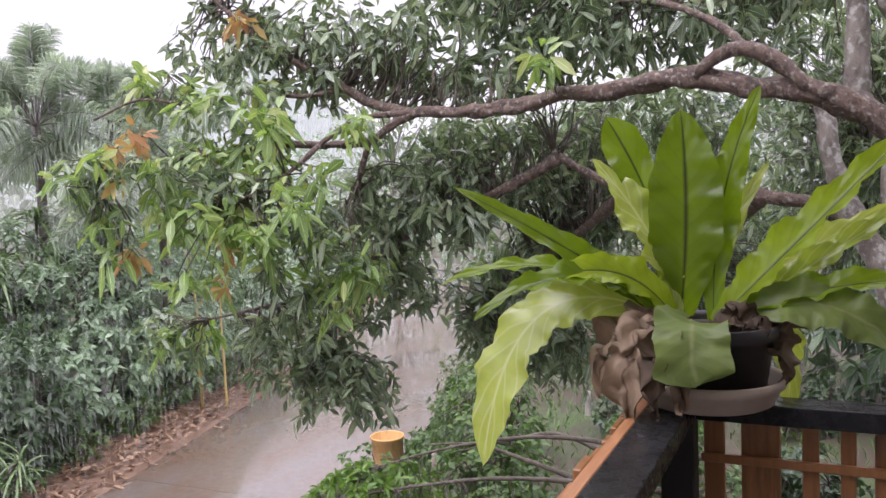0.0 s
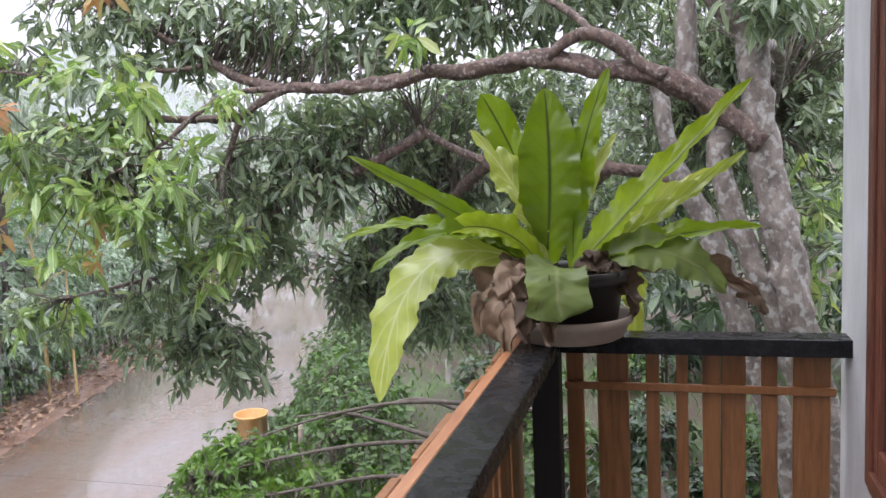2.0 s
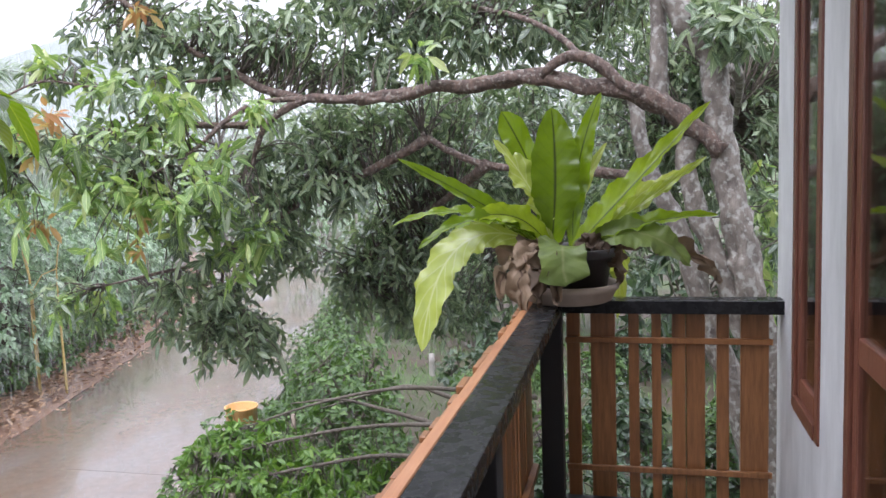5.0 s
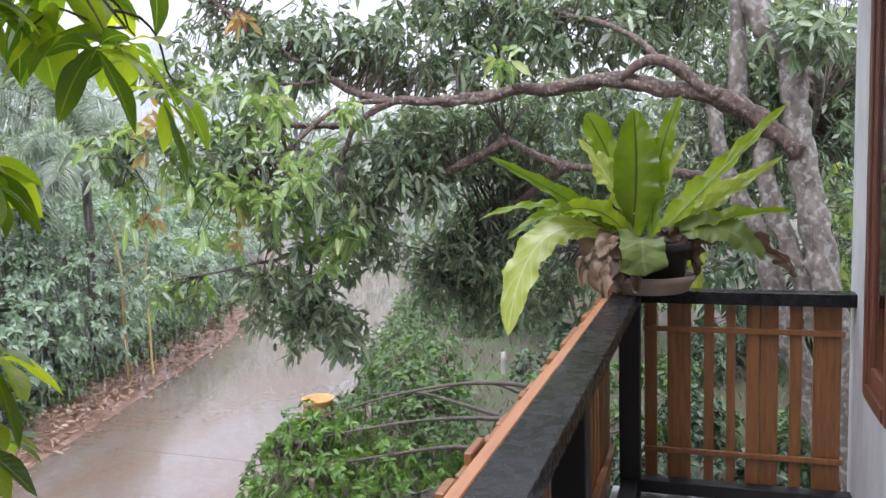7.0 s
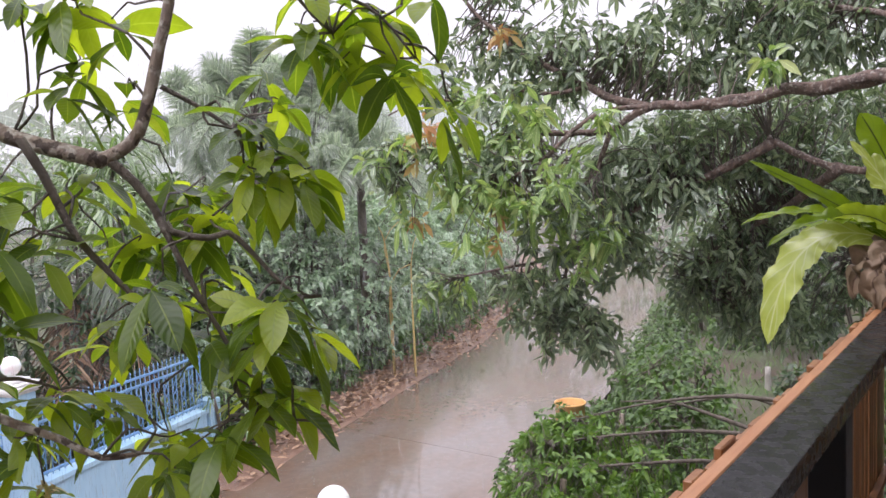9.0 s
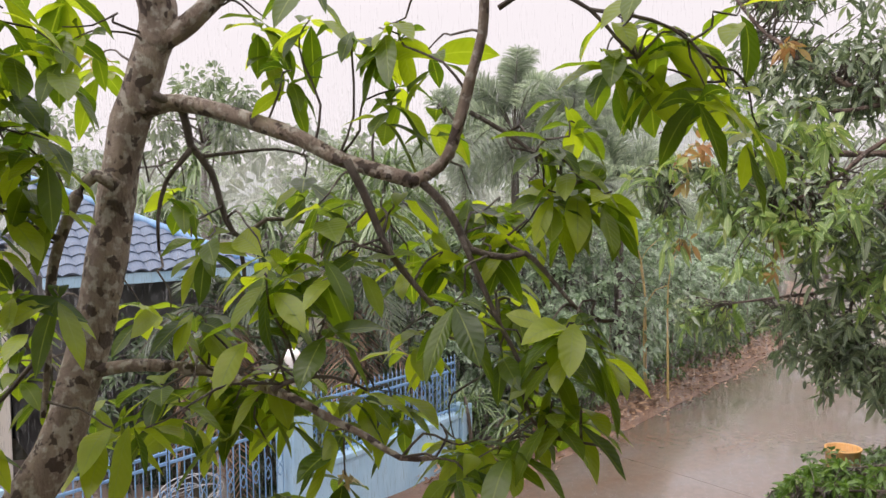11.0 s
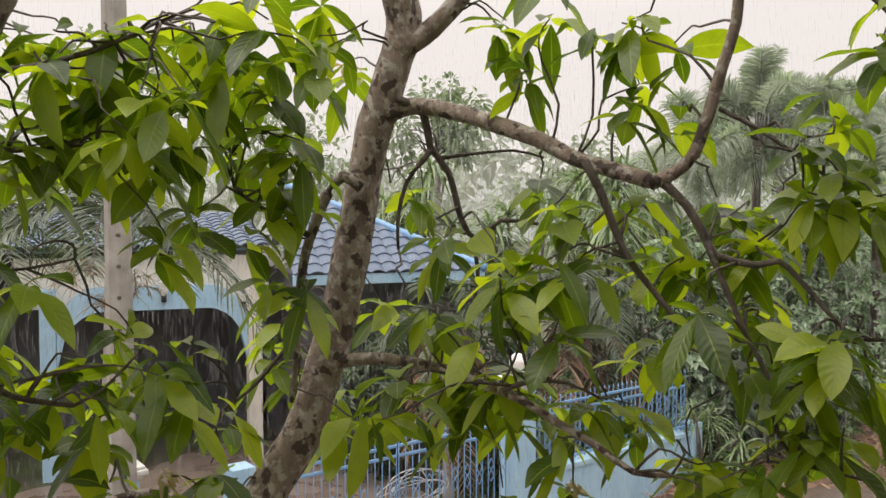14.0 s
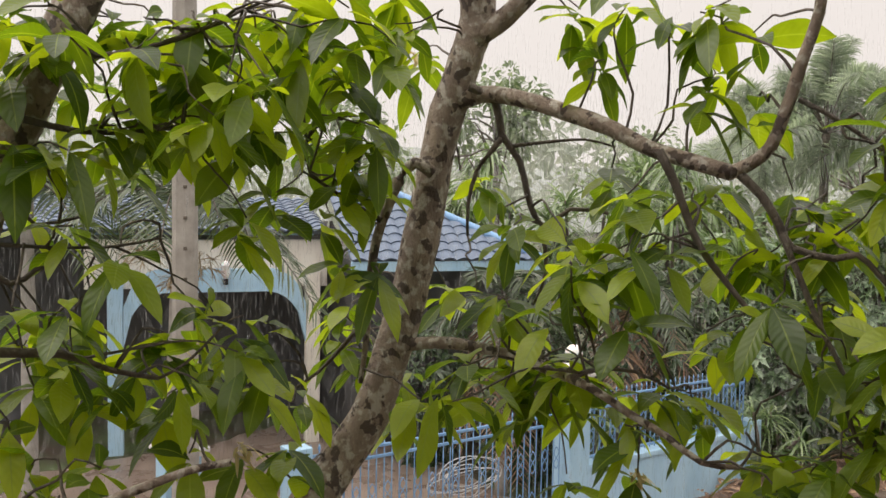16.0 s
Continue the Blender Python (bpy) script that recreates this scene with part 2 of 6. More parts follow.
def leaf_material(name, stops, glow, trans=0.35, rough=0.35, island=True, veins=0.25, spots=0.3, rib=None, wet=0.0):
    m = Mat(name)
    col = m.ramp(m.random(island), *stops)
    patch = m.noise(m.place(), 14.0, 3.0)
    dark = m.ramp(patch, (0.3, (0.72, 0.75, 0.7)), (0.7, (1.12, 1.1, 1.05)))
    col = m.mix(spots * 2 if spots < 0.5 else 1.0, col, dark, 'MULTIPLY')
    uv = m.coords("UV")
    sep = m.t.nodes.new("ShaderNodeSeparateXYZ")
    m.link(uv, sep.inputs[0])
    across = m.t.nodes.new("ShaderNodeMath")
    across.operation = 'SUBTRACT'
    across.inputs[1].default_value = 0.5
    m.link(sep.outputs[0], across.inputs[0])
    away = m.t.nodes.new("ShaderNodeMath")
    away.operation = 'ABSOLUTE'
    m.link(across.outputs[0], away.inputs[0])
    # side veins run forward from the rib
    slant = m.t.nodes.new("ShaderNodeMath")
    slant.operation = 'MULTIPLY_ADD'
    slant.inputs[1].default_value = -0.35
    m.link(away.outputs[0], slant.inputs[0])
    m.link(sep.outputs[1], slant.inputs[2])
    saw = m.t.nodes.new("ShaderNodeMath")
    saw.operation = 'MULTIPLY'
    saw.inputs[1].default_value = 62.0
    m.link(slant.outputs[0], saw.inputs[0])
    sine = m.t.nodes.new("ShaderNodeMath")
    sine.operation = 'SINE'
    m.link(saw.outputs[0], sine.inputs[0])
    vein = m.ramp(sine.outputs[0], (0.75, (0, 0, 0)), (1.0, (1, 1, 1)))
    ribmask = m.ramp(away.outputs[0], (0.0, (1, 1, 1)), (0.045, (0, 0, 0)))
    pale = rib if rib else tuple(min(1, c * 1.6 + 0.04) for c in stops[-1][1])
    vfac = m.t.nodes.new("ShaderNodeMath")
    vfac.operation = 'MULTIPLY'
    vfac.inputs[1].default_value = veins
    m.link(vein, vfac.inputs[0])
    col = m.mix(vfac.outputs[0], col, pale)
    col = m.mix(ribmask, col, pale)
    m.base(col)
    m.rough(rough)
    m.p.inputs["Specular IOR Level"].default_value = 0.45
    m.p.inputs["Coat Weight"].default_value = wet
    m.p.inputs["Coat Roughness"].default_value = 0.22
    m.p.inputs["Coat IOR"].default_value = 1.4
    m.bump(sine.outputs[0], 0.25, 0.002)
    tr = m.t.nodes.new("ShaderNodeBsdfTranslucent")
    m.link(m.mix(1.0, col, glow, 'MULTIPLY'), tr.inputs["Color"])
    mx = m.node("ShaderNodeMixShader")
    mx.inputs[0].default_value = trans
    m.link(m.p.outputs[0], mx.inputs[1])
    m.link(tr.outputs[0], mx.inputs[2])
    m.link(mx.outputs[0], m.out.inputs["Surface"])
    return m.m


def bark_material(name, a, b, lichen, scale=9.0, patches=0.55, holes=False):
    m = Mat(name)
    p = m.place((1, 1, 0.55))
    n1 = m.noise(p, scale, 8.0, 0.65)
    col = m.ramp(n1, (0.3, a), (0.7, b))
    n2 = m.noise(m.place(), scale * 1.7, 3.0, 0.5)
    col = m.mix(m.ramp(n2, (patches - 0.03, (0, 0, 0)), (patches + 0.08, (0.8, 0.8, 0.8))), col, lichen)
    if holes:
        n3 = m.noise(m.place((1, 1, 0.8)), scale * 1.25, 3.0, 0.5)
        col = m.mix(m.ramp(n3, (0.565, (0, 0, 0)), (0.60, (0.92, 0.92, 0.92))), col, (0.05, 0.03, 0.02))
    m.base(col)
    m.rough(0.62)
    m.bump(n1, 1.0, 0.035)
    return m.m


def wood_material(name, a, b, rough=0.5, axis=(14, 14, 1.2), island=False):
    m = Mat(name)
    base = m.coords("Object", axis)
    shift = m.t.nodes.new("ShaderNodeVectorMath")
    shift.operation = 'ADD'
    spread = m.t.nodes.new("ShaderNodeMath")
    spread.operation = 'MULTIPLY'
    spread.inputs[1].default_value = 37.0
    rnd = m.random(island)
    m.link(rnd, spread.inputs[0])
    m.link(base, shift.inputs[0])
    m.link(spread.outputs[0], shift.inputs[1])
    grain = m.noise(shift.outputs[0], 5.0, 7.0, 0.7)
    tone = m.ramp(rnd, (0.0, tuple(c * 0.72 for c in a)), (1.0, tuple(c * 1.1 for c in a)))
    col = m.mix(m.ramp(grain, (0.35, (0, 0, 0)), (0.72, (1, 1, 1))), tone, b)
    knots = m.node("ShaderNodeTexVoronoi", Scale=0.3)
    m.link(shift.outputs[0], knots.inputs["Vector"])
    col = m.mix(m.ramp(knots.outputs["Distance"], (0.0, (0.85, 0.85, 0.85)), (0.1, (0, 0, 0))), col, (0.05, 0.018, 0.01))
    m.base(col)
    m.rough(rough)
    m.bump(grain, 0.3, 0.004)
    return m.m


def plain_material(name, a, b, rough=0.5, scale=6.0, metal=0.0, bump=0.2, dist=0.003, streak=(1, 1, 1)):
    m = Mat(name)
    n = m.noise(m.place(streak), scale, 6.0, 0.6)
    m.base(m.ramp(n, (0.32, a), (0.7, b)))
    fine = m.noise(m.place(), scale * 9, 3.0)
    r = m.ramp(n, (0.3, (rough * 0.75,) * 3), (0.75, (min(1, rough * 1.3),) * 3))
    m.rough(r)
    m.p.inputs["Metallic"].default_value = metal
    m.bump(fine, bump, dist)
    return m.m


# dark mango green, greyed and lightened to imitate rain haze over the crown
HAZED_MANGO_LEAF = leaf_material("hazed_mango_leaf", [(0.0, (0.055, 0.09, 0.05)), (0.4, (0.12, 0.175, 0.10)), (0.8, (0.23, 0.295, 0.175)), (1.0, (0.38, 0.44, 0.30))],
                           (1.5, 1.6, 1.0), 0.28, 0.30, wet=0.9)
MANGO_YOUNG = leaf_material("mango_young_leaf", [(0.0, (0.15, 0.26, 0.08)), (0.7, (0.25, 0.37, 0.12)), (1.0, (0.42, 0.47, 0.19))], (1.4, 1.5, 0.8), 0.38, 0.32, wet=0.8)
MANGO_RUST = leaf_material("mango_rust_leaf", [(0.0, (0.42, 0.20, 0.09)), (0.4, (0.50, 0.34, 0.13)), (0.8, (0.42, 0.40, 0.14)), (1.0, (0.30, 0.15, 0.10))], (1.3, 1.2, 0.9), 0.35, 0.4)
NEAR_LEAF = leaf_material("broad_leaf", [(0.0, (0.038, 0.078, 0.013)), (0.5, (0.10, 0.165, 0.018)), (1.0, (0.29, 0.37, 0.04))], (2.2, 2.1, 0.45), 0.58, 0.34, veins=0.05, rib=(0.2, 0.27, 0.06), wet=0.35)
NEAR_LEAF_OB = leaf_material("broad_leaf_single", [(0.0, (0.038, 0.078, 0.013)), (0.5, (0.10, 0.165, 0.018)), (1.0, (0.29, 0.37, 0.04))], (2.2, 2.1, 0.45), 0.58, 0.34, island=False, veins=0.05, rib=(0.2, 0.27, 0.06), wet=0.35)
# shrub green lightened and blued: rain haze put into the colour
HAZED_SHRUB_LEAF = leaf_material("hazed_shrub_leaf", [(0.0, (0.15, 0.23, 0.14)), (0.6, (0.245, 0.345, 0.22)), (1.0, (0.35, 0.45, 0.31))], (1.3, 1.4, 1.0), 0.32, 0.4, wet=0.8)
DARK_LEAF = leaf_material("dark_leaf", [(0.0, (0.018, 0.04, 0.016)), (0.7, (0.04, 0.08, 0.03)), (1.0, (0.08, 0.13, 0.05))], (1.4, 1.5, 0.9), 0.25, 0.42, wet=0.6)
WEED_LEAF = leaf_material("weed_leaf", [(0.0, (0.035, 0.075, 0.02)), (0.6, (0.065, 0.125, 0.03)), (1.0, (0.12, 0.20, 0.05))], (1.4, 1.5, 0.8), 0.3, 0.4)
STRAP_LEAF = leaf_material("strap_leaf", [(0.0, (0.07, 0.13, 0.04)), (0.6, (0.13, 0.21, 0.07)), (1.0, (0.25, 0.33, 0.16))], (1.3, 1.4, 0.9), 0.32, 0.38, veins=0.05, wet=0.8)
# foxtail palms: grey-pale fronds with the rain haze in the colour
HAZED_PALM_LEAF = leaf_material("hazed_palm_leaf", [(0.0, (0.20, 0.25, 0.19)), (0.7, (0.31, 0.36, 0.29)), (1.0, (0.42, 0.46, 0.38))], (1.3, 1.4, 1.1), 0.5, 0.36, veins=0.0, wet=0.8)
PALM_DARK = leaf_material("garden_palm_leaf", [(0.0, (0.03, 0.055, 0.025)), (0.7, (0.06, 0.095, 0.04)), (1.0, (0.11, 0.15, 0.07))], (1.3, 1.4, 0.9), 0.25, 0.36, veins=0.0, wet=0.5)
DRY_LEAF = leaf_material("dry_leaf", [(0.0, (0.10, 0.055, 0.035)), (0.5, (0.24, 0.14, 0.085)), (1.0, (0.40, 0.27, 0.17))], (1.1, 1.0, 0.9), 0.15, 0.55)
# woods leaf: the veil of rain is painted in as pale grey-green
HAZED_WOODS_LEAF = leaf_material("hazed_woods", [(0.0, (0.22, 0.26, 0.21)), (0.6, (0.30, 0.34, 0.28)), (1.0, (0.38, 0.41, 0.36))], (1.1, 1.1, 1.0), 0.4, 0.6, veins=0.0)
# far crowns: pale green stands in for the haze of distance
HAZED_FAR_LEAF = leaf_material("hazed_far_leaf", [(0.0, (0.11, 0.16, 0.09)), (0.6, (0.18, 0.24, 0.14)), (1.0, (0.27, 0.32, 0.21))], (1.3, 1.4, 1.0), 0.4, 0.45, wet=0.6)
FROND = leaf_material("fern_frond", [(0.0, (0.105, 0.165, 0.008)), (0.6, (0.165, 0.25, 0.011)), (1.0, (0.25, 0.33, 0.018))], (1.7, 1.7, 0.6), 0.42, 0.26, island=False, veins=0.08, rib=(0.02, 0.025, 0.012))
FROND_OLD = leaf_material("fern_frond_old", [(0.0, (0.11, 0.165, 0.035)), (1.0, (0.17, 0.22, 0.06))], (1.3, 1.3, 0.7), 0.25, 0.45, island=False, veins=0.18, spots=0.4, rib=(0.22, 0.25, 0.10))
FROND_PALE = leaf_material("fern_frond_pale", [(0.0, (0.29, 0.37, 0.06)), (1.0, (0.44, 0.49, 0.12))], (1.4, 1.4, 0.7), 0.34, 0.2, island=False, veins=0.5, rib=(0.50, 0.54, 0.26), wet=0.6)
FROND_DEAD = leaf_material("fern_frond_dead", [(0.0, (0.07, 0.045, 0.028)), (0.6, (0.18, 0.122, 0.078)), (1.0, (0.29, 0.21, 0.145))], (1.0, 0.9, 0.8), 0.12, 0.65, island=False, veins=0.15, spots=0.6, rib=(0.08, 0.045, 0.03))

MANGO_BARK = bark_material("mango_bark", (0.07, 0.055, 0.045), (0.25, 0.215, 0.18), (0.345, 0.34, 0.305), 13.0, 0.54)
RED_BARK = bark_material("mango_limb_bark", (0.032, 0.022, 0.019), (0.19, 0.125, 0.095), (0.30, 0.27, 0.23), 22.0, 0.585)
NEAR_BARK = bark_material("spotted_bark", (0.14, 0.10, 0.075), (0.34, 0.27, 0.205), (0.48, 0.445, 0.375), 22.0, 0.54, True)
TWIG = bark_material("twig_bark", (0.05, 0.04, 0.03), (0.14, 0.11, 0.08), (0.2, 0.19, 0.15), 20.0, 0.66)
POLE_CONCRETE = plain_material("pole_concrete", (0.23, 0.21, 0.185), (0.38, 0.355, 0.32), 0.7, 5.0, 0, 0.4)
PICKET = wood_material("picket_pine", (0.20, 0.082, 0.026), (0.30, 0.132, 0.045), 0.4)
CAP_WOOD = wood_material("raw_pine", (0.33, 0.135, 0.055), (0.44, 0.22, 0.10), 0.45, (14, 1.2, 14))
FRAME_WOOD = wood_material("varnished_hardwood", (0.13, 0.045, 0.028), (0.20, 0.075, 0.045), 0.32)


def rail_paint():
    m = Mat("wet_black_paint")
    n = m.noise(m.place(), 9.0, 5.0)
    m.base(m.ramp(n, (0.3, (0.008, 0.008, 0.009)), (0.7, (0.022, 0.022, 0.023))))
    m.rough(m.ramp(m.noise(m.place(), 28.0, 3.0), (0.4, (0.14,) * 3), (0.62, (0.4,) * 3)))
    m.p.inputs["Specular IOR Level"].default_value = 0.16
    m.bump(m.noise(m.place(), 60.0, 3.0), 0.35, 0.003)
    return m.m


def wall_plaster():
    m = Mat("grey_skim_plaster")
    n = m.noise(m.place((1, 1, 0.35)), 4.0, 8.0, 0.65)
    col = m.ramp(n, (0.28, (0.40, 0.40, 0.39)), (0.55, (0.55, 0.55, 0.54)), (0.78, (0.68, 0.68, 0.67)))
    m.base(col)
    m.rough(0.6)
    m.bump(m.noise(m.place(), 30.0, 5.0), 0.25, 0.004)
    return m.m


def wet_concrete():
    m = Mat("wet_concrete")
    big = m.noise(m.place((1.0, 0.5, 1)), 0.55, 5.0, 0.6)
    fine = m.noise(m.place(), 7.0, 6.0, 0.65)
    col = m.ramp(big, (0.3, (0.13, 0.08, 0.05)), (0.52, (0.145, 0.11, 0.088)), (0.72, (0.15, 0.135, 0.122)))
    col = m.mix(0.6, col, m.ramp(fine, (0.25, (0.6, 0.6, 0.6)), (0.75, (1.2, 1.2, 1.2))), 'MULTIPLY')
    m.base(col)
    m.rough(m.ramp(big, (0.36, (0.26,) * 3), (0.58, (0.05,) * 3)))
    m.bump(fine, 0.10, 0.004)
    return m.m


def soil():
    m = Mat("grass_and_soil")
    big = m.noise(m.place(), 0.7, 5.0, 0.6)
    fine = m.noise(m.place(), 11.0, 6.0, 0.7)
    col = m.ramp(big, (0.38, (0.075, 0.05, 0.035)), (0.53, (0.06, 0.065, 0.028)), (0.68, (0.075, 0.11, 0.035)))
    col = m.mix(0.7, col, m.ramp(fine, (0.25, (0.5, 0.5, 0.5)), (0.75, (1.35, 1.35, 1.3))), 'MULTIPLY')
    m.base(col)
    m.rough(0.75)
    m.bump(fine, 0.8, 0.04)
    return m.m


def red_earth():
    m = Mat("red_earth")
    n = m.noise(m.place(), 2.2, 7.0, 0.65)
    m.base(m.ramp(n, (0.3, (0.12, 0.065, 0.04)), (0.7, (0.24, 0.15, 0.10))))
    m.rough(0.6)
    m.bump(m.noise(m.place(), 12.0, 6.0), 0.6, 0.03)
    return m.m


def glass():
    m = Mat("window_glass")
    m.base((0.9, 0.93, 0.92))
    m.rough(0.03)
    m.p.inputs["Transmission Weight"].default_value = 1.0
    m.p.inputs["IOR"].default_value = 1.45
    return m.m


def opal():
    m = Mat("opal_globe")
    m.base((0.82, 0.82, 0.80))
    m.rough(0.25)
    m.p.inputs["Subsurface Weight"].default_value = 0.2
    return m.m


BLACK, PLASTER, CONCRETE, SOIL, EARTH, GLASS, OPAL = rail_paint(), wall_plaster(), wet_concrete(), soil(), red_earth(), glass(), opal()
CLAY = plain_material("clay_saucer", (0.28, 0.215, 0.165), (0.40, 0.325, 0.26), 0.6, 9.0, 0, 0.2)
MATT_BLACK = plain_material("matt_black_paint", (0.007, 0.007, 0.008), (0.016, 0.016, 0.017), 0.6, 9.0)
POT_BLACK = plain_material("black_plastic_pot", (0.012, 0.010, 0.010), (0.035, 0.028, 0.025), 0.45, 12.0)
PEAT = plain_material("potting_soil", (0.03, 0.02, 0.015), (0.07, 0.05, 0.035), 0.9, 40.0, 0, 0.8, 0.01)
ORANGE = plain_material("orange_plastic", (0.52, 0.28, 0.08), (0.64, 0.38, 0.15), 0.42, 5.0)
BLUE = plain_material("pale_blue_paint", (0.30, 0.50, 0.66), (0.40, 0.60, 0.74), 0.5, 2.5, 0, 0.2, 0.003, (1, 1, 0.4))
BLUE_METAL = plain_material("blue_enamel", (0.13, 0.28, 0.50), (0.20, 0.38, 0.60), 0.4, 7.0)
WHITE_STONE = plain_material("white_cap", (0.55, 0.54, 0.52), (0.75, 0.74, 0.72), 0.55, 7.0)
CREAM = plain_material("cream_wall", (0.66, 0.62, 0.54), (0.78, 0.75, 0.68), 0.6, 2.0, 0, 0.2, 0.003, (1, 1, 0.4))
TILE = plain_material("blue_roof_tile", (0.07, 0.105, 0.165), (0.135, 0.18, 0.245), 0.6, 3.0)
# near-black wall colour that stands in for shade indoors and under eaves
PAINTED_SHADE = plain_material("painted_shade_wall", (0.05, 0.05, 0.052), (0.09, 0.088, 0.085), 0.7, 2.0)
HOSE = plain_material("grey_hose", (0.45, 0.45, 0.44), (0.60, 0.60, 0.58), 0.4, 9.0)
PAVING = plain_material("wet_yard_paving", (0.17, 0.125, 0.10), (0.27, 0.21, 0.17), 0.3, 1.5, 0, 0.3, 0.01)
STAKE_WOOD = wood_material("weathered_stake", (0.22, 0.17, 0.13), (0.34, 0.28, 0.22), 0.7)
FLOOR_TILE = plain_material("balcony_screed", (0.26, 0.25, 0.24), (0.36, 0.35, 0.34), 0.5, 4.0)
# hill colour paled to grey: distance haze painted in
HAZED_HILL = plain_material("hazed_forest_slope", (0.25, 0.28, 0.26), (0.33, 0.36, 0.335), 0.9, 0.35, 0, 0.8, 1.0)

# ---------------------------------------------------------------- ground and road
ROAD_Z = -3.60


def bend(y):
    return -0.007 * max(0.0, y - 14.0) ** 2


def road_right(y):
    return -4.9 - 0.2 * y + bend(y)


def road_left(y):
    return -9.75 - 0.24 * y + bend(y)


def ground_z(x, y):
    r, l = road_right(y), road_left(y)
    n = noise.noise(Vector((x * 0.35, y * 0.35, 0.0))) * 0.14 + noise.noise(Vector((x * 1.3, y * 1.3, 4.0))) * 0.05
    if x > r:
        d = x - r
        rise = 1.15 * min(1.0, max(0.0, (d - 0.25) / 2.2)) ** 1.3 * min(1.0, max(0.0, (y - 1.0) / 4.0)) + 0.02 * max(0.0, d - 3.0)
        return ROAD_Z + rise + n * min(1, d) - 0.02
    if x < l:
        d = l - x
        yard = 0.0 if (y < 6.0 and d > 0.4) else 1.0
        rise = 0.28 * min(1.0, max(0.0, (d - 0.1) / 1.4)) * yard + 0.035 * max(0.0, d - 6.0)
        return ROAD_Z + rise + n * min(1, d) * (0.25 + 0.75 * yard) - 0.03
    return ROAD_Z - 0.12


def spaced(stops):
    out = [stops[0][0]]
    for (a, _), (b, step) in zip(stops, stops[1:]):
        n = max(1, int(round((b - a) / step)))
        out += [a + (b - a) * (i + 1) / n for i in range(n)]
    return out


gx = spaced([(-400, 0), (-60, 40), (-26, 2.5), (-16, 0.7), (2, 0.3), (10, 0.8), (60, 10), (400, 40)])
gy = spaced([(-400, 0), (-50, 40), (-12, 4), (-4, 0.8), (26, 0.35), (50, 1.0), (100, 8), (500, 40)])
gv = [(x, y, ground_z(x, y) if abs(x) < 70 and abs(y) < 110 else ROAD_Z) for y in gy for x in gx]
nx = len(gx)
gf = [(j * nx + i, j * nx + i + 1, (j + 1) * nx + i + 1, (j + 1) * nx + i) for j in range(len(gy) - 1) for i in range(nx - 1)]
ground = tagged(pydata("ground", gv, gf, SOIL), "uneven wet grassy ground with bare brown soil", "ground", kind="structure")

road = tagged(new("road"), "narrow wet concrete lane with muddy brown edges", "road", kind="structure")


def slab(y0, y1):
    bm = bmesh.new()
    rows = []
    n = max(2, int((y1 - y0) / 0.7))
    for i in range(n + 1):
        y = y0 + (y1 - y0) * i / n
        l, r = road_left(y), road_right(y)
        rows.append([bm.verts.new((l + (r - l) * k / 6, y, ROAD_Z + 0.03 * (1 - (k / 3 - 1) ** 2) + 0.006 * noise.noise(Vector((k, y, 2))))) for k in range(7)])
    for a, b in zip(rows, rows[1:]):
        for k in range(6):
            bm.faces.new((a[k], a[k + 1], b[k + 1], b[k]))
    edge = [rows[0], [r[-1] for r in rows], rows[-1][::-1], [r[0] for r in rows][::-1]]
    for line in edge:
        line = [bm.verts.new(v.co) for v in line]
        low = [bm.verts.new((v.co.x, v.co.y, ROAD_Z - 0.14)) for v in line]
        for k in range(len(line) - 1):
            bm.faces.new((line[k + 1], line[k], low[k], low[k + 1]))
    return bm


ys = [-45, -36, -27, -18, -9, -0.2, 8.7, 17.7, 26.7, 36, 45, 60]
for a, b in zip(ys, ys[1:]):
    part("slab", slab(a + 0.006, b - 0.006), CONCRETE, road, "", True)

shoulder_v, shoulder_f = [], []
for i in range(120):
    y = -12 + i * 0.45
    for k in range(6):
        x = road_left(y) + 0.45 - k * 0.34 + 0.16 * noise.noise(Vector((k * 2.1, y * 0.8, 9)))
        shoulder_v.append((x, y, ROAD_Z + (0.014, 0.045, 0.09, 0.15, 0.21, 0.13)[k] * (1 if y > 5.5 else 0.35) + 0.035 * noise.noise(Vector((x * 2, y * 2, 1)))))
for i in range(119):
    for k in range(5):
        a = i * 6 + k
        shoulder_f.append((a, a + 6, a + 7, a + 1))
verge = tagged(pydata("verge", shoulder_v, shoulder_f, EARTH), "strip of bare reddish earth along the lane", "verge", kind="structure")

# fallen leaves along the verge
n = 3800
yy = RNG.uniform(4.5, 34, n) ** 1.0
off = RNG.normal(0.45, 0.55, n)
xx = np.array([road_left(y) for y in yy]) - off + 0.15
keep = RNG.uniform(0, 1, n) < np.where(off < -0.25, 0.25, 1.0)
yy, xx, off = yy[keep], xx[keep], off[keep]
zz = np.array([ROAD_Z + 0.05 + 0.16 * min(1, max(0, o + 0.2)) + 0.03 for o in off])
ang = RNG.uniform(0, 6.28, len(yy))
D = np.stack([np.cos(ang), np.sin(ang), RNG.normal(0.05, 0.25, len(yy))], 1)
litter = leaves("leaf_litter", DRY_LEAF, None, np.stack([xx, yy, zz], 1), D, RNG.normal(0, 0.35, (len(yy), 3)) + UP,
                RNG.uniform(0.10, 0.24, len(yy)), RNG.uniform(0.025, 0.05, len(yy)), 0.0, shape_lance, 3, 0.4)
tagged(litter, "scattered brown and tan fallen leaves on wet earth", "leaf litter", kind="stuff")

# ---------------------------------------------------------------- balcony
RAIL_TOP, RAIL_LOW = 0.957, 0.902
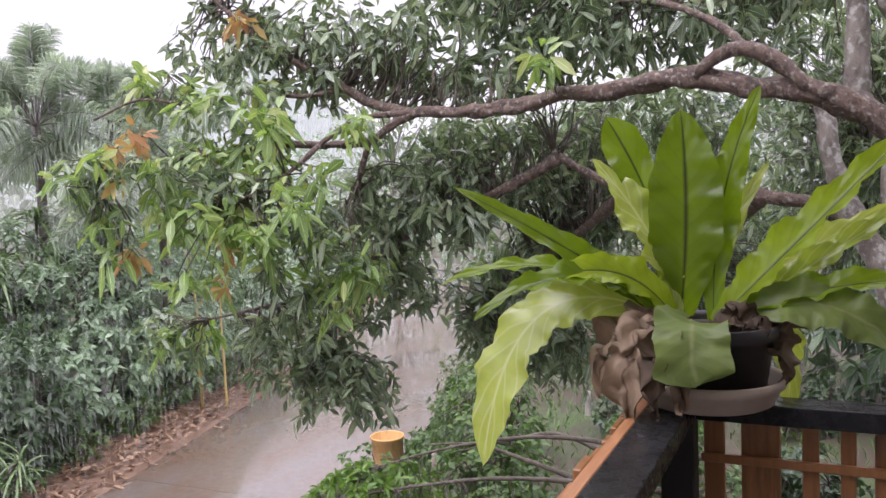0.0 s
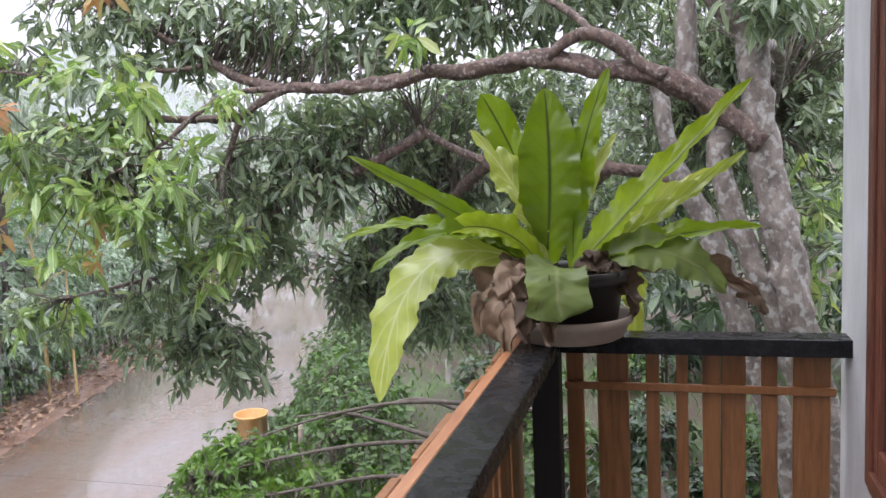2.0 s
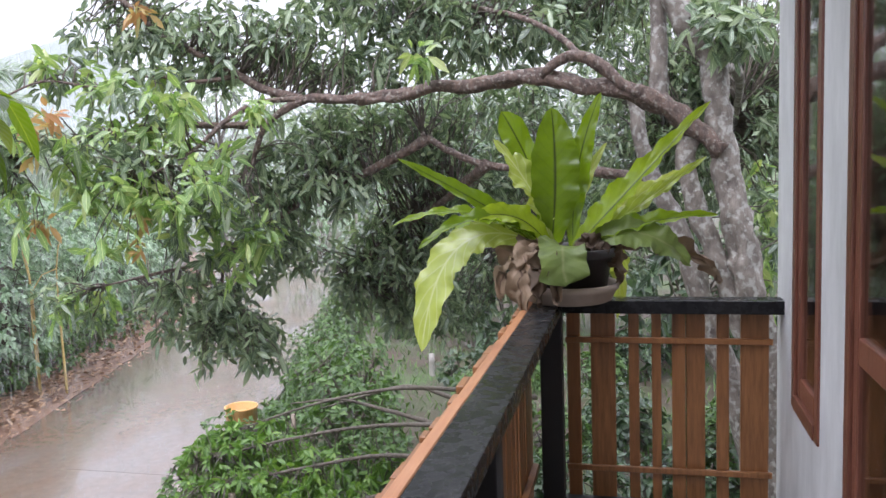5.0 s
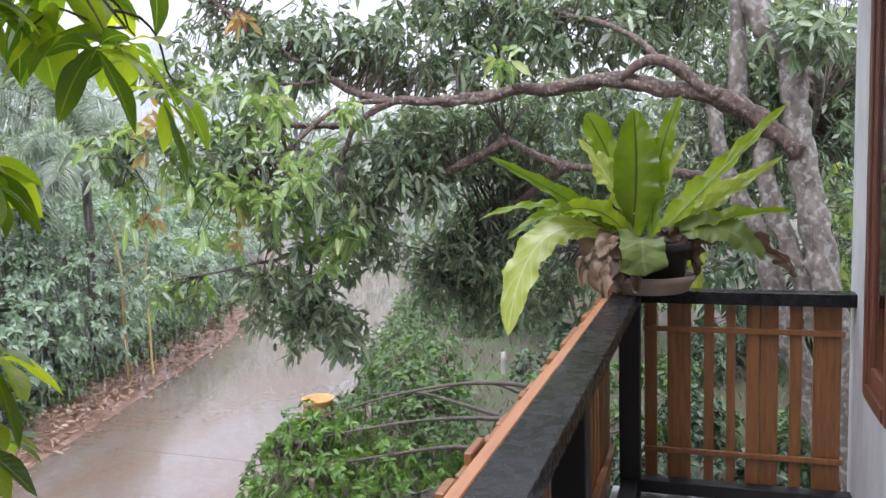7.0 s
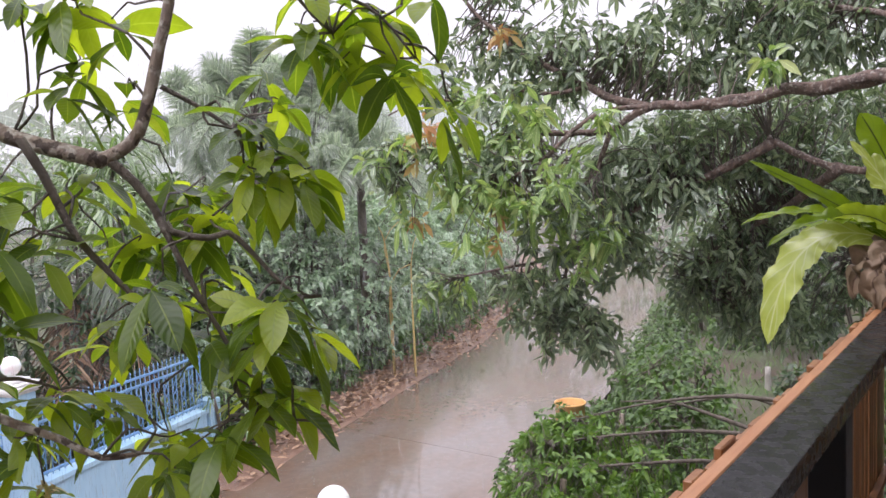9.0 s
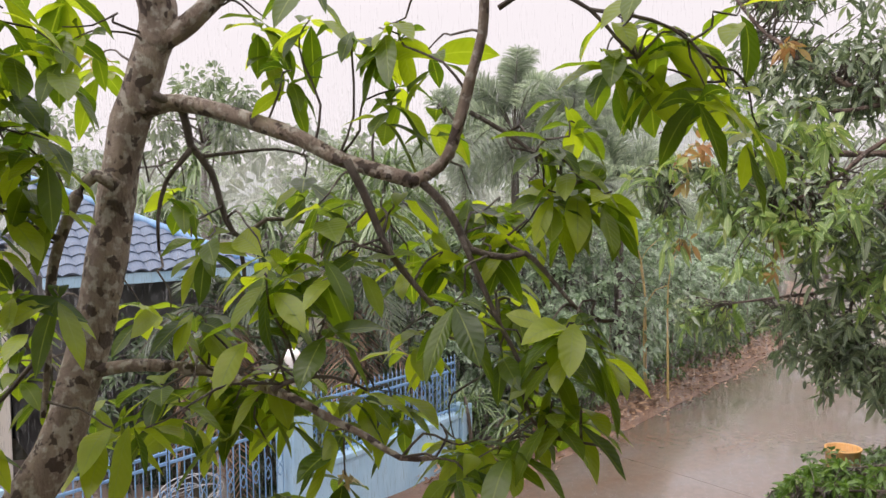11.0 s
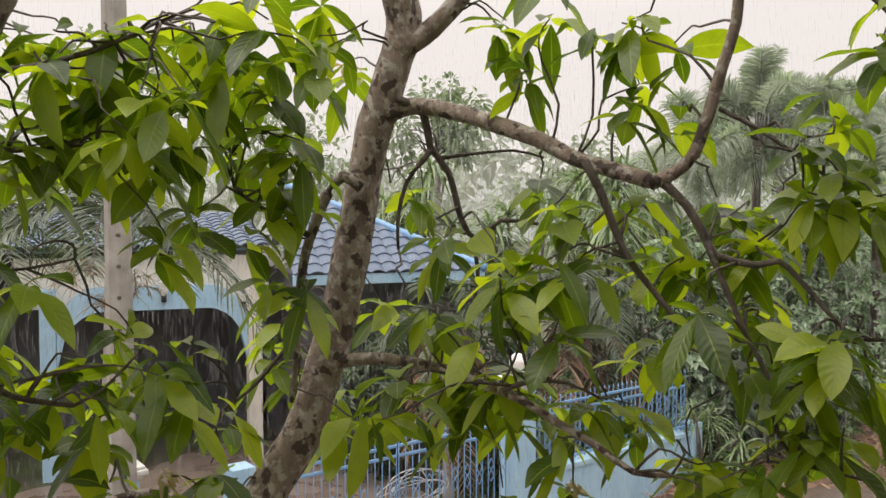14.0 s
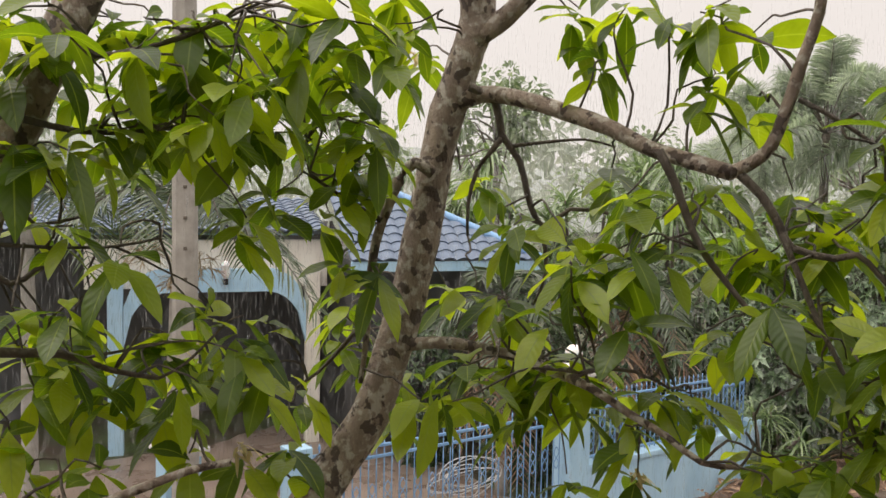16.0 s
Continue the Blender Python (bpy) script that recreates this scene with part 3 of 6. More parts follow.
floor = tagged(part("floor", boxed((-0.14, -9.0, -0.14), (0.87, 0.14, 0.0), 0.004), FLOOR_TILE), "grey cement balcony floor slab", "floor", kind="structure")
ceiling = tagged(part("ceiling", boxed((-0.12, -9.0, 2.86), (4.75, 0.25, 3.0)), CREAM), "plain balcony ceiling under the eaves", "ceiling", kind="structure")

# house wall with openings: window 1 (y -0.66..-0.20) and door-window 2 (y -2.6..-1.0)
WX, WT = 0.87, 0.16
wall = tagged(new("wall_house"), "grey unpainted skim-plastered house wall", "wall", kind="structure")
for lo, hi in (((WX, -0.20, -3.6), (WX + WT, 0.17, 2.86)), ((WX, -0.66, -3.6), (WX + WT, -0.20, 0.60)), ((WX, -0.66, 2.5), (WX + WT, -0.20, 2.86)),
               ((WX, -1.0, -3.6), (WX + WT, -0.66, 2.86)), ((WX, -2.6, -3.6), (WX + WT, -1.0, 0.42)), ((WX, -2.6, 2.5), (WX + WT, -1.0, 2.86)),
               ((WX, -9.0, -3.6), (WX + WT, -2.6, 2.86))):
    part("wall_panel", boxed(lo, hi), PLASTER, wall)
wall_2 = tagged(part("wall_house_end", boxed((WX + WT, 0.01, -3.6), (4.6, 0.17, 2.86)), PLASTER), "grey plastered end wall of the house", "wall", kind="structure")
wall_3 = tagged(part("wall_house_rear", boxed((4.6, -9.0, -3.6), (4.75, 0.17, 2.86)), PLASTER), "plain rear wall of the room", "wall", kind="structure")
wall_4 = tagged(part("wall_house_side", boxed((-0.14, -9.15, -3.6), (4.75, -9.0, 2.86)), PLASTER), "plain side wall that closes the balcony", "wall", kind="structure")
wall_5 = tagged(part("wall_under_balcony", boxed((-0.10, -9.0, -3.6), (WX, 0.10, -0.145)), PLASTER), "plastered wall below the balcony slab", "wall", kind="structure")
room_floor = tagged(part("floor_room", boxed((WX + WT, -9.0, -0.14), (4.6, 0.01, 0.0)), FLOOR_TILE), "plain cement floor of the room", "floor", kind="structure")


def casement(name, y0, y1, z0, z1, rails, label):
    """A timber window in the house wall: stepped frame, sash, glass and its sloped lower rail."""
    w = tagged(new(name), label, "window", kind="structure")
    f, x0, x1 = 0.055, WX - 0.008, WX + 0.10
    part("window_frame", boxed((x0, y1 - f, z0), (x1, y1, z1), 0.005, 2), FRAME_WOOD, w)
    part("window_frame", boxed((x0, y0, z0), (x1, y0 + f, z1), 0.005, 2), FRAME_WOOD, w)
    part("window_frame", boxed((x0, y0 + f, z1 - f), (x1, y1 - f, z1), 0.005, 2), FRAME_WOOD, w)
    part("window_sill", boxed((x0 - 0.004, y0 + f, z0), (x1, y1 - f, z0 + f), 0.006, 2), FRAME_WOOD, w)
    s = 0.05
    a, b = y0 + f, y1 - f
    sash = part("sash", boxed((x0 + 0.010, b - s, z0 + f), (x0 + 0.05, b, z1 - f), 0.006, 2), FRAME_WOOD, w)
    part("sash", boxed((x0 + 0.010, a, z0 + f), (x0 + 0.05, a + s, z1 - f), 0.006, 2), FRAME_WOOD, w)
    for r in [z0 + f] + rails:
        part("sash_rail", boxed((x0 + 0.010, a + s, r), (x0 + 0.05, b - s, r + 0.075), 0.008, 2), FRAME_WOOD, w)
    pane = part("pane", boxed((x0 + 0.022, a + s - 0.004, z0 + f + 0.05), (x0 + 0.028, b - s + 0.004, z1 - f)), GLASS, w)
    pane.visible_shadow = False
    return w


casement("window_1", -0.66, -0.20, 0.60, 2.5, [], "narrow brown hardwood window with a dark pane")
casement("window_2", -2.6, -1.0, 0.42, 2.5, [0.98], "wide brown hardwood window with a mid rail and dark panes")

# railing: black steel-look frame with pine boards
railing = thing("balcony_railing", "black painted balcony railing with reddish pine boards", "railing")
part("top_rail", boxed((-0.11, -9.0, RAIL_LOW), (0.0, 0.11, RAIL_TOP), 0.004, 2), BLACK, railing, "wet black top rail with worn paint")
part("top_rail", boxed((0.002, 0.0, RAIL_LOW), (WX + 0.012, 0.11, RAIL_TOP - 0.001), 0.004, 2), BLACK, railing)
for y in (-0.001, -1.55, -3.1, -4.65, -6.2, -7.75):
    part("post", boxed((-0.095, y - (0.0 if y > -0.01 else 0.095), 0.0), (-0.004, y + (0.092 if y > -0.01 else 0.0), RAIL_LOW), 0.003), MATT_BLACK, railing)
part("bottom_rail", boxed((-0.003, 0.012, 0.03), (WX, 0.085, 0.088), 0.003), MATT_BLACK, railing)
part("bottom_rail", boxed((-0.085, -9.0, 0.03), (-0.015, -0.002, 0.088), 0.003), MATT_BLACK, railing)
rng = np.random.default_rng(3)
for x0, x1, d in ((0.010, 0.067, 0.0), (0.111, 0.214, 0.004), (0.269, 0.312, 0.002), (0.364, 0.402, 0.0), (0.446, 0.500, 0.001), (0.503, 0.579, 0.012), (0.624, 0.673, 0.0), (0.718, 0.828, 0.003)):
    ob = part("picket", boxed((x0, 0.092 + d, 0.02 + 0.01 * rng.uniform()), (x1, 0.112 + d, RAIL_LOW - 0.004), 0.003), PICKET, railing)
for z in (0.775, 0.215):
    part("slat", boxed((0.006, 0.070, z - 0.012), (0.84, 0.088, z + 0.013), 0.003), PICKET, railing, "thin pine slat across the boards")
# long side: boards outside the rail, their uneven tops standing beside it
y = 0.10
while y > -7.5:
    w = rng.choice([0.045, 0.055, 0.075, 0.1, 0.12])
    top = RAIL_TOP - 0.012 + rng.normal(0, 0.008)
    xo = rng.uniform(0, 0.007)
    part("picket", boxed((-0.162 - xo, y - w, 0.02), (-0.146, y, top), 0.003), PICKET, railing)
    y -= w + (rng.uniform(0.0, 0.006) if rng.uniform() < 0.6 else rng.uniform(0.02, 0.05))
y = 0.10
for k in range(5):
    part("cap_board", boxed((-0.144, y - 1.52, RAIL_TOP - 0.085), (-0.1125, y, RAIL_TOP - 0.004 + 0.003 * (k % 2)), 0.003), CAP_WOOD, railing, "raw orange pine board")
    y -= 1.524
part("slat", boxed((-0.142, -7.5, 0.205), (-0.112, 0.05, 0.232), 0.003), PICKET, railing)

# ---------------------------------------------------------------- potted fern on the corner
PX, PY = 0.035, 0.012
saucer = thing("plant_saucer", "round pale clay saucer on the railing corner", "saucer", at=(PX, PY, RAIL_TOP))
part("dish", lathe([(0.02, 0.002), (0.160, 0.0), (0.172, 0.006), (0.190, 0.046), (0.201, 0.052), (0.205, 0.074), (0.198, 0.078), (0.188, 0.070), (0.176, 0.030), (0.15, 0.014), (0.02, 0.012)], 48), CLAY, saucer, "", True)
# dark disc over the bottom of the dish
part("wet_grit", lathe([(0.01, 0.013), (0.17, 0.026), (0.176, 0.032), (0.01, 0.034)], 32), PEAT, saucer, "", True)
fern = thing("potted_fern", "bright green bird's-nest fern in a black plastic pot", "potted plant", at=(PX, PY, RAIL_TOP + 0.015))
part("pot", lathe([(0.02, 0.0), (0.140, 0.0), (0.148, 0.01), (0.174, 0.165), (0.188, 0.168), (0.192, 0.205), (0.183, 0.207), (0.172, 0.19), (0.168, 0.165), (0.02, 0.16)], 40), POT_BLACK, fern, "", True)
part("potting_soil", lathe([(0.01, 0.166), (0.10, 0.166), (0.160, 0.17), (0.12, 0.19), (0.01, 0.205)], 24), PEAT, fern, "", True)
FR, FF = np.array([0.991, 0.133, 0.0]), np.array([-0.133, 0.991, 0.0])


def frond(tip, ctrl, width, mat, wav=0.22, cup=0.3, facing=(0, 0, -1), segs=40, seed=0, tipw=0.0, label="", round_tip=0.35, crumple=0.0):
    """A wavy strap frond on a curve; tip and ctrl are (right, up, away) from the pot's mouth, facing says where its face looks."""
    base = np.array([-0.03, 0, 0.20])

    def w(p):
        return base + FR * p[0] + UP * p[1] + FF * p[2]
    p0 = base + 0.05 * unit(FR * tip[0] + FF * tip[2] + 1e-6)
    p1, p2 = w(ctrl), w(tip)
    t = np.linspace(0, 1, segs + 1)[:, None]
    c = p0 * (1 - t) ** 2 + 2 * p1 * t * (1 - t) + p2 * t ** 2
    tang = unit(np.gradient(c, axis=0))
    face = unit(FR * facing[0] + UP * facing[1] + FF * facing[2])
    side = unit(np.cross(tang, face))
    nor = np.cross(side, tang)
    tt = t[:, 0]
    prof = np.minimum(1.0, 0.28 + 1.9 * tt) * np.clip((1 - tt) / round_tip, 0, 1) ** 0.55
    prof = prof * (1 + tipw * np.sin(7 * tt + seed)) + 0.004
    length = np.linalg.norm(np.diff(c, axis=0), axis=1).sum()
    cols = np.linspace(-1, 1, 9)
    v, uv = [], []
    for i in range(segs + 1):
        for k, s in enumerate(cols):
            ph = seed * 1.7 + (2.0 if s > 0 else 0.0)
            ripple = 1.5 * wav * abs(s) ** 1.9 * (math.sin(length * 50 * tt[i] + ph + 0.8 * math.sin(9 * tt[i] + seed)) + 0.5 * math.sin(length * 131 * tt[i] + 2 * ph)) * width * 0.5
            edge = 1 + 0.025 * abs(s) * math.sin(length * 70 * tt[i] + ph * 3)
            jag = crumple * Vector(noise.noise_vector(Vector((seed * 3.1 + s * 1.3, tt[i] * 7.0, 2.0)))) + 0.4 * crumple * Vector(noise.noise_vector(Vector((seed + s * 3.0, tt[i] * 17.0, 5.0))))
            v.append(np.array(jag) + c[i] + side[i] * s * width * 0.5 * prof[i] * edge + nor[i] * (cup * abs(s) * width * 0.5 * prof[i] + ripple * prof[i] * min(1, tt[i] * 3)))
            uv.append((0.5 + 0.5 * s, tt[i]))
    m = len(cols)
    f = np.array([[i * m + k, i * m + k + 1, (i + 1) * m + k + 1, (i + 1) * m + k] for i in range(segs) for k in range(m - 1)])
    return link_mesh("frond", quad_mesh("frond", np.array(v), f, np.array(uv)), mat, fern, label)


frond((-0.03, 0.58, 0.02), (-0.005, 0.30, -0.02), 0.195, FROND, 0.10, 0.18, (0, 0.1, -1), seed=1)
frond((-0.235, 0.575, 0.06), (-0.06, 0.28, 0.05), 0.085, FROND, 0.2, 0.15, (0.1, 0.1, -1), seed=2, tipw=0.35, round_tip=0.10)
frond((-0.27, 0.46, 0.02), (-0.05, 0.20, 0.02), 0.10, FROND_PALE, 0.3, 0.3, (0.7, 0.2, -1), seed=3, tipw=0.2)
frond((0.175, 0.635, 0.05), (0.04, 0.34, 0.05), 0.105, FROND, 0.22, 0.12, (-0.2, 0.1, -1), seed=4, round_tip=0.5)
frond((0.20, 0.43, 0.10), (0.06, 0.24, 0.08), 0.05, FROND_PALE, 0.2, 0.3, (-0.4, 0.1, -1), seed=5)
frond((-0.67, 0.395, -0.02), (-0.22, 0.15, 0.0), 0.09, FROND, 0.2, 0.6, (0.25, 0.45, -1), seed=6, round_tip=0.6)
frond((-0.70, 0.115, -0.10), (-0.36, 0.26, -0.06), 0.06, FROND, 0.22, 0.55, (0, 0.85, -0.6), seed=7, round_tip=0.5)
frond((-0.57, 0.035, -0.22), (-0.30, 0.26, -0.12), 0.085, FROND, 0.22, 0.55, (0, 0.85, -0.6), seed=8, round_tip=0.5)
frond((-0.40, 0.13, -0.12), (-0.16, 0.22, -0.08), 0.10, FROND, 0.18, 0.5, (0.2, 0.7, -0.9), seed=9, round_tip=0.5)
frond((-0.585, -0.40, -0.12), (-0.50, 0.27, -0.10), 0.165, FROND_PALE, 0.12, 0.12, (-0.30, 0.55, -0.8), seed=10, label="drooping yellow-green frond", round_tip=0.22)
frond((0.0, -0.115, -0.27), (-0.02, 0.10, -0.27), 0.185, FROND_OLD, 0.10, 0.12, (0.1, 0.6, -1), seed=11, segs=28, round_tip=0.07, crumple=0.008)
frond((0.60, 0.58, -0.02), (0.20, 0.16, -0.05), 0.12, FROND, 0.18, 0.62, (-0.9, 0.35, -0.8), seed=12, round_tip=0.6)
frond((0.60, 0.36, 0.06), (0.26, 0.12, 0.02), 0.075, FROND_PALE, 0.4, 0.6, (-0.4, 0.5, -1), seed=13, round_tip=0.6)
frond((0.52, 0.30, 0.18), (0.22, 0.16, 0.12), 0.07, FROND_PALE, 0.4, 0.6, (-0.4, 0.5, -1), seed=14)
frond((0.62, 0.125, -0.05), (0.28, 0.13, -0.08), 0.085, FROND, 0.2, 0.55, (0, 0.8, -0.6), seed=15, round_tip=0.5)
frond((0.50, -0.07, -0.10), (0.32, 0.16, -0.12), 0.13, FROND_OLD, 0.2, 0.2, (0.15, 0.6, -1), seed=16, crumple=0.01)
frond((0.24, -0.33, 0.16), (0.30, 0.12, 0.14), 0.085, FROND_PALE, 0.3, 0.2, (0.3, 0.3, -1), seed=17)
frond((0.64, -0.15, 0.02), (0.46, 0.10, 0.0), 0.085, FROND_DEAD, 0.4, 0.4, (0.2, 0.5, -1), seed=18, label="withered brown frond tip", crumple=0.03)
DRAPE = "withered brown frond hanging over the pot"
frond((-0.17, -0.25, -0.20), (-0.19, 0.09, -0.19), 0.105, FROND_DEAD, 0.3, 0.3, (-0.2, 0.3, -1), seed=19, label=DRAPE, round_tip=0.12, crumple=0.035)
frond((-0.25, -0.18, -0.06), (-0.24, 0.08, -0.08), 0.07, FROND_DEAD, 0.3, 0.5, (-0.6, 0.2, -1), seed=20, label=DRAPE, round_tip=0.15, crumple=0.04)
frond((-0.10, -0.21, -0.24), (-0.12, 0.07, -0.25), 0.06, FROND_DEAD, 0.3, 0.4, (0.1, 0.3, -1), seed=23, label=DRAPE, round_tip=0.15, crumple=0.035)
frond((-0.03, -0.18, -0.25), (-0.06, 0.05, -0.27), 0.06, FROND_DEAD, 0.4, 0.5, (0.2, 0.2, -1), seed=21, round_tip=0.2, label=DRAPE, crumple=0.03)
frond((0.22, -0.14, -0.06), (0.24, 0.06, -0.06), 0.07, FROND_DEAD, 0.4, 0.4, (0.4, 0.2, -1), seed=22, round_tip=0.2, label=DRAPE, crumple=0.04)
frond((0.17, 0.0, -0.12), (0.12, 0.06, -0.12), 0.06, FROND_DEAD, 0.4, 0.4, (0.2, 0.7, -1), seed=24, round_tip=0.2, label=DRAPE, crumple=0.03)

# ---------------------------------------------------------------- trees
def ellipsoid_points(rng, centre, radii, n, hollow=0.35):
    d = unit(rng.normal(0, 1, (n, 3)))
    r = rng.uniform(hollow ** 3, 1, n) ** (1 / 3)
    return np.asarray(centre) + d * r[:, None] * np.asarray(radii)


def twig_to(pile, anchors, tip, rng, r0=0.008, r1=0.003, sag=0.12):
    """A thin twig from the nearest limb point to the tip. Returns its last direction."""
    a = anchors[np.argmin(((anchors - tip) ** 2).sum(1) + rng.uniform(0, 0.15, len(anchors)))]
    span = np.linalg.norm(tip - a)
    kinks = [a + (tip - a) * u + UP * sag * span * 4 * u * (1 - u) + rng.normal(0, 0.055, 3) * span for u in (0.3, 0.55, 0.8)]
    v, f, c = tube([a, *kinks, tip], r0, r1, 3, 0.19)
    pile.add(v, f)
    return unit(c[-1] - c[-3]), c


mango = thing("mango_tree", "large mango tree with spreading limbs and dark drooping leaves", "tree", at=(0, 0, 0))
rng = np.random.default_rng(11)
anch = []


def mango_limb(name, pts, r0, r1, mat, sides=14, lump=0.25, label="", power=1.0):
    v, f, c = tube(pts, r0, r1, sides, 0.06, lump, power)
    pydata(name, v, f, mat, mango, label)
    anch.append(c)


mango_limb("trunk", [(1.35, 2.5, -2.9), (1.28, 2.4, -0.6), (1.02, 2.25, 0.61), (0.99, 2.27, 0.88), (0.91, 2.29, 1.25), (0.85, 2.32, 1.66), (0.82, 2.34, 1.92), (0.80, 2.36, 2.18), (0.67, 2.38, 2.34), (0.57, 2.41, 2.55), (0.47, 2.43, 2.93), (0.40, 2.45, 3.35)], 0.13, 0.075, MANGO_BARK, 18, 0.4, "grey lichen-patched mango trunk")
mango_limb("trunk", [(1.28, 2.5, -2.9), (1.22, 2.42, -0.6), (0.91, 2.30, 0.60), (0.78, 2.30, 0.93), (0.67, 2.30, 1.26), (0.62, 2.30, 1.48), (0.68, 2.30, 1.67)], 0.1, 0.062, MANGO_BARK, 14, 0.35, "grey lichen-patched mango trunk")
mango_limb("branch", [(0.45, 2.75, 1.29), (0.30, 2.84, 1.37), (-0.04, 2.93, 1.43), (-0.48, 3.02, 1.46), (-0.85, 3.12, 1.50), (-1.15, 3.21, 1.61), (-1.42, 3.30, 1.77)], 0.042, 0.024, RED_BARK, 10, 0.4)
mango_limb("trunk", [(1.25, 2.7, -2.9), (1.12, 2.64, -0.8), (0.73, 2.60, 0.55), (0.59, 2.66, 1.01), (0.48, 2.72, 1.25), (0.39, 2.78, 1.44), (0.33, 2.84, 1.69), (0.30, 2.90, 1.95)], 0.15, 0.05, MANGO_BARK, 16, 0.3, "grey lichen-patched mango trunk")
mango_limb("limb", [(0.85, 2.27, 1.55), (0.69, 2.25, 1.69), (0.46, 2.25, 1.87), (0.25, 2.25, 1.96), (0.07, 2.28, 1.99), (-0.12, 2.30, 2.04), (-0.27, 2.32, 2.08), (-0.54, 2.38, 2.10), (-0.84, 2.42, 2.06), (-1.06, 2.46, 2.08), (-1.28, 2.50, 2.04), (-1.77, 2.60, 2.03), (-2.14, 2.65, 2.05), (-2.35, 2.66, 1.98), (-2.52, 2.66, 1.89), (-2.86, 2.66, 1.88)], 0.068, 0.024, RED_BARK, 14, 0.7, "reddish-brown twisted main limb")
mango_limb("limb", [(0.33, 2.20, 1.93), (0.18, 2.20, 2.04), (0.06, 2.20, 2.15), (-0.06, 2.22, 2.21), (-0.19, 2.25, 2.19), (-0.31, 2.30, 2.09)], 0.042, 0.03, RED_BARK, 10, 0.6)
mango_limb("limb", [(0.46, 2.40, 1.87), (0.46, 2.42, 2.02), (0.46, 2.45, 2.29), (0.46, 2.50, 2.60), (0.43, 2.50, 3.06)], 0.06, 0.05, MANGO_BARK, 12, 0.25)
mango_limb("branch", [(-2.14, 2.65, 2.05), (-2.34, 2.66, 2.06), (-2.59, 2.70, 2.06)], 0.03, 0.012, RED_BARK, 9, 0.3)
mango_limb("branch", [(-2.86, 2.66, 1.88), (-3.06, 2.64, 1.90), (-3.27, 2.60, 1.90), (-3.51, 2.40, 1.86), (-3.76, 2.20, 1.83), (-4.00, 2.00, 1.73), (-4.19, 1.85, 1.68)], 0.03, 0.008, RED_BARK, 9, 0.35)
mango_limb("branch", [(-2.52, 2.66, 1.89), (-2.62, 2.70, 1.69), (-2.74, 2.80, 1.52), (-3.01, 2.90, 1.32), (-3.24, 3.00, 1.02)], 0.024, 0.009, RED_BARK, 8, 0.35)
mango_limb("branch", [(-2.62, 2.60, 2.02), (-2.78, 2.50, 1.90), (-2.90, 2.30, 1.72), (-3.04, 2.10, 1.58), (-3.20, 1.95, 1.50)], 0.022, 0.008, RED_BARK, 8, 0.35)
mango_limb("branch", [(-2.21, 2.70, 2.06), (-2.57, 2.80, 2.16), (-2.78, 2.80, 2.28), (-3.08, 2.80, 2.45), (-3.44, 2.80, 2.63), (-3.61, 2.80, 2.81), (-3.88, 2.80, 3.03), (-4.13, 2.80, 3.34)], 0.036, 0.014, RED_BARK, 9, 0.35)
mango_limb("branch", [(-2.78, 2.80, 2.28), (-3.08, 2.70, 2.24), (-3.45, 2.60, 2.30), (-3.76, 2.40, 2.21), (-4.11, 2.20, 2.26), (-4.36, 2.00, 2.12)], 0.02, 0.007, RED_BARK, 8, 0.35)
mango_limb("branch", [(-0.05, 2.30, 2.21), (-0.21, 2.50, 2.38), (-0.51, 2.70, 2.56), (-0.89, 2.90, 2.70), (-1.39, 3.10, 2.96), (-1.90, 3.20, 3.21)], 0.026, 0.01, RED_BARK, 9, 0.35)
mango_limb("branch", [(-1.37, 3.30, 1.72), (-1.67, 3.30, 1.58), (-1.99, 3.30, 1.44), (-2.34, 3.20, 1.31), (-2.66, 3.10, 1.11), (-2.99, 3.00, 0.91), (-3.15, 3.00, 0.61), (-3.08, 3.00, 0.30)], 0.045, 0.01, RED_BARK, 10, 0.35)
mango_limb("branch", [(-2.99, 3.00, 0.91), (-3.20, 2.80, 0.78), (-3.54, 2.60, 0.71), (-4.20, 2.80, 0.57)], 0.018, 0.007, RED_BARK, 8, 0.35)
mango_limb("branch", [(-0.85, 3.10, 1.50), (-1.34, 3.80, 1.21), (-1.91, 4.30, 0.91), (-2.25, 4.40, 0.67), (-2.45, 4.40, 0.37)], 0.05, 0.012, RED_BARK, 9, 0.35)
mango_limb("branch", [(-0.03, 2.90, 1.43), (-0.43, 4.50, 1.11), (-0.97, 5.60, 0.68)], 0.05, 0.02, RED_BARK, 9, 0.3)
mango_limb("branch", [(0.62, 2.50, 2.55), (0.25, 3.20, 2.91), (-0.28, 3.40, 3.18), (-1.31, 3.20, 3.33), (-2.62, 3.20, 3.52)], 0.06, 0.02, MANGO_BARK, 9, 0.3)
mango_limb("branch", [(0.81, 2.40, 2.11), (1.08, 3.40, 2.11), (1.19, 4.80, 1.71)], 0.05, 0.02, MANGO_BARK, 9, 0.3)
mango_limb("branch", [(0.85, 2.35, 1.66), (0.75, 4.00, 1.65), (0.52, 5.80, 1.51)], 0.05, 0.02, MANGO_BARK, 9, 0.3)
anchors = np.vstack(anch)
twigs = Pile()
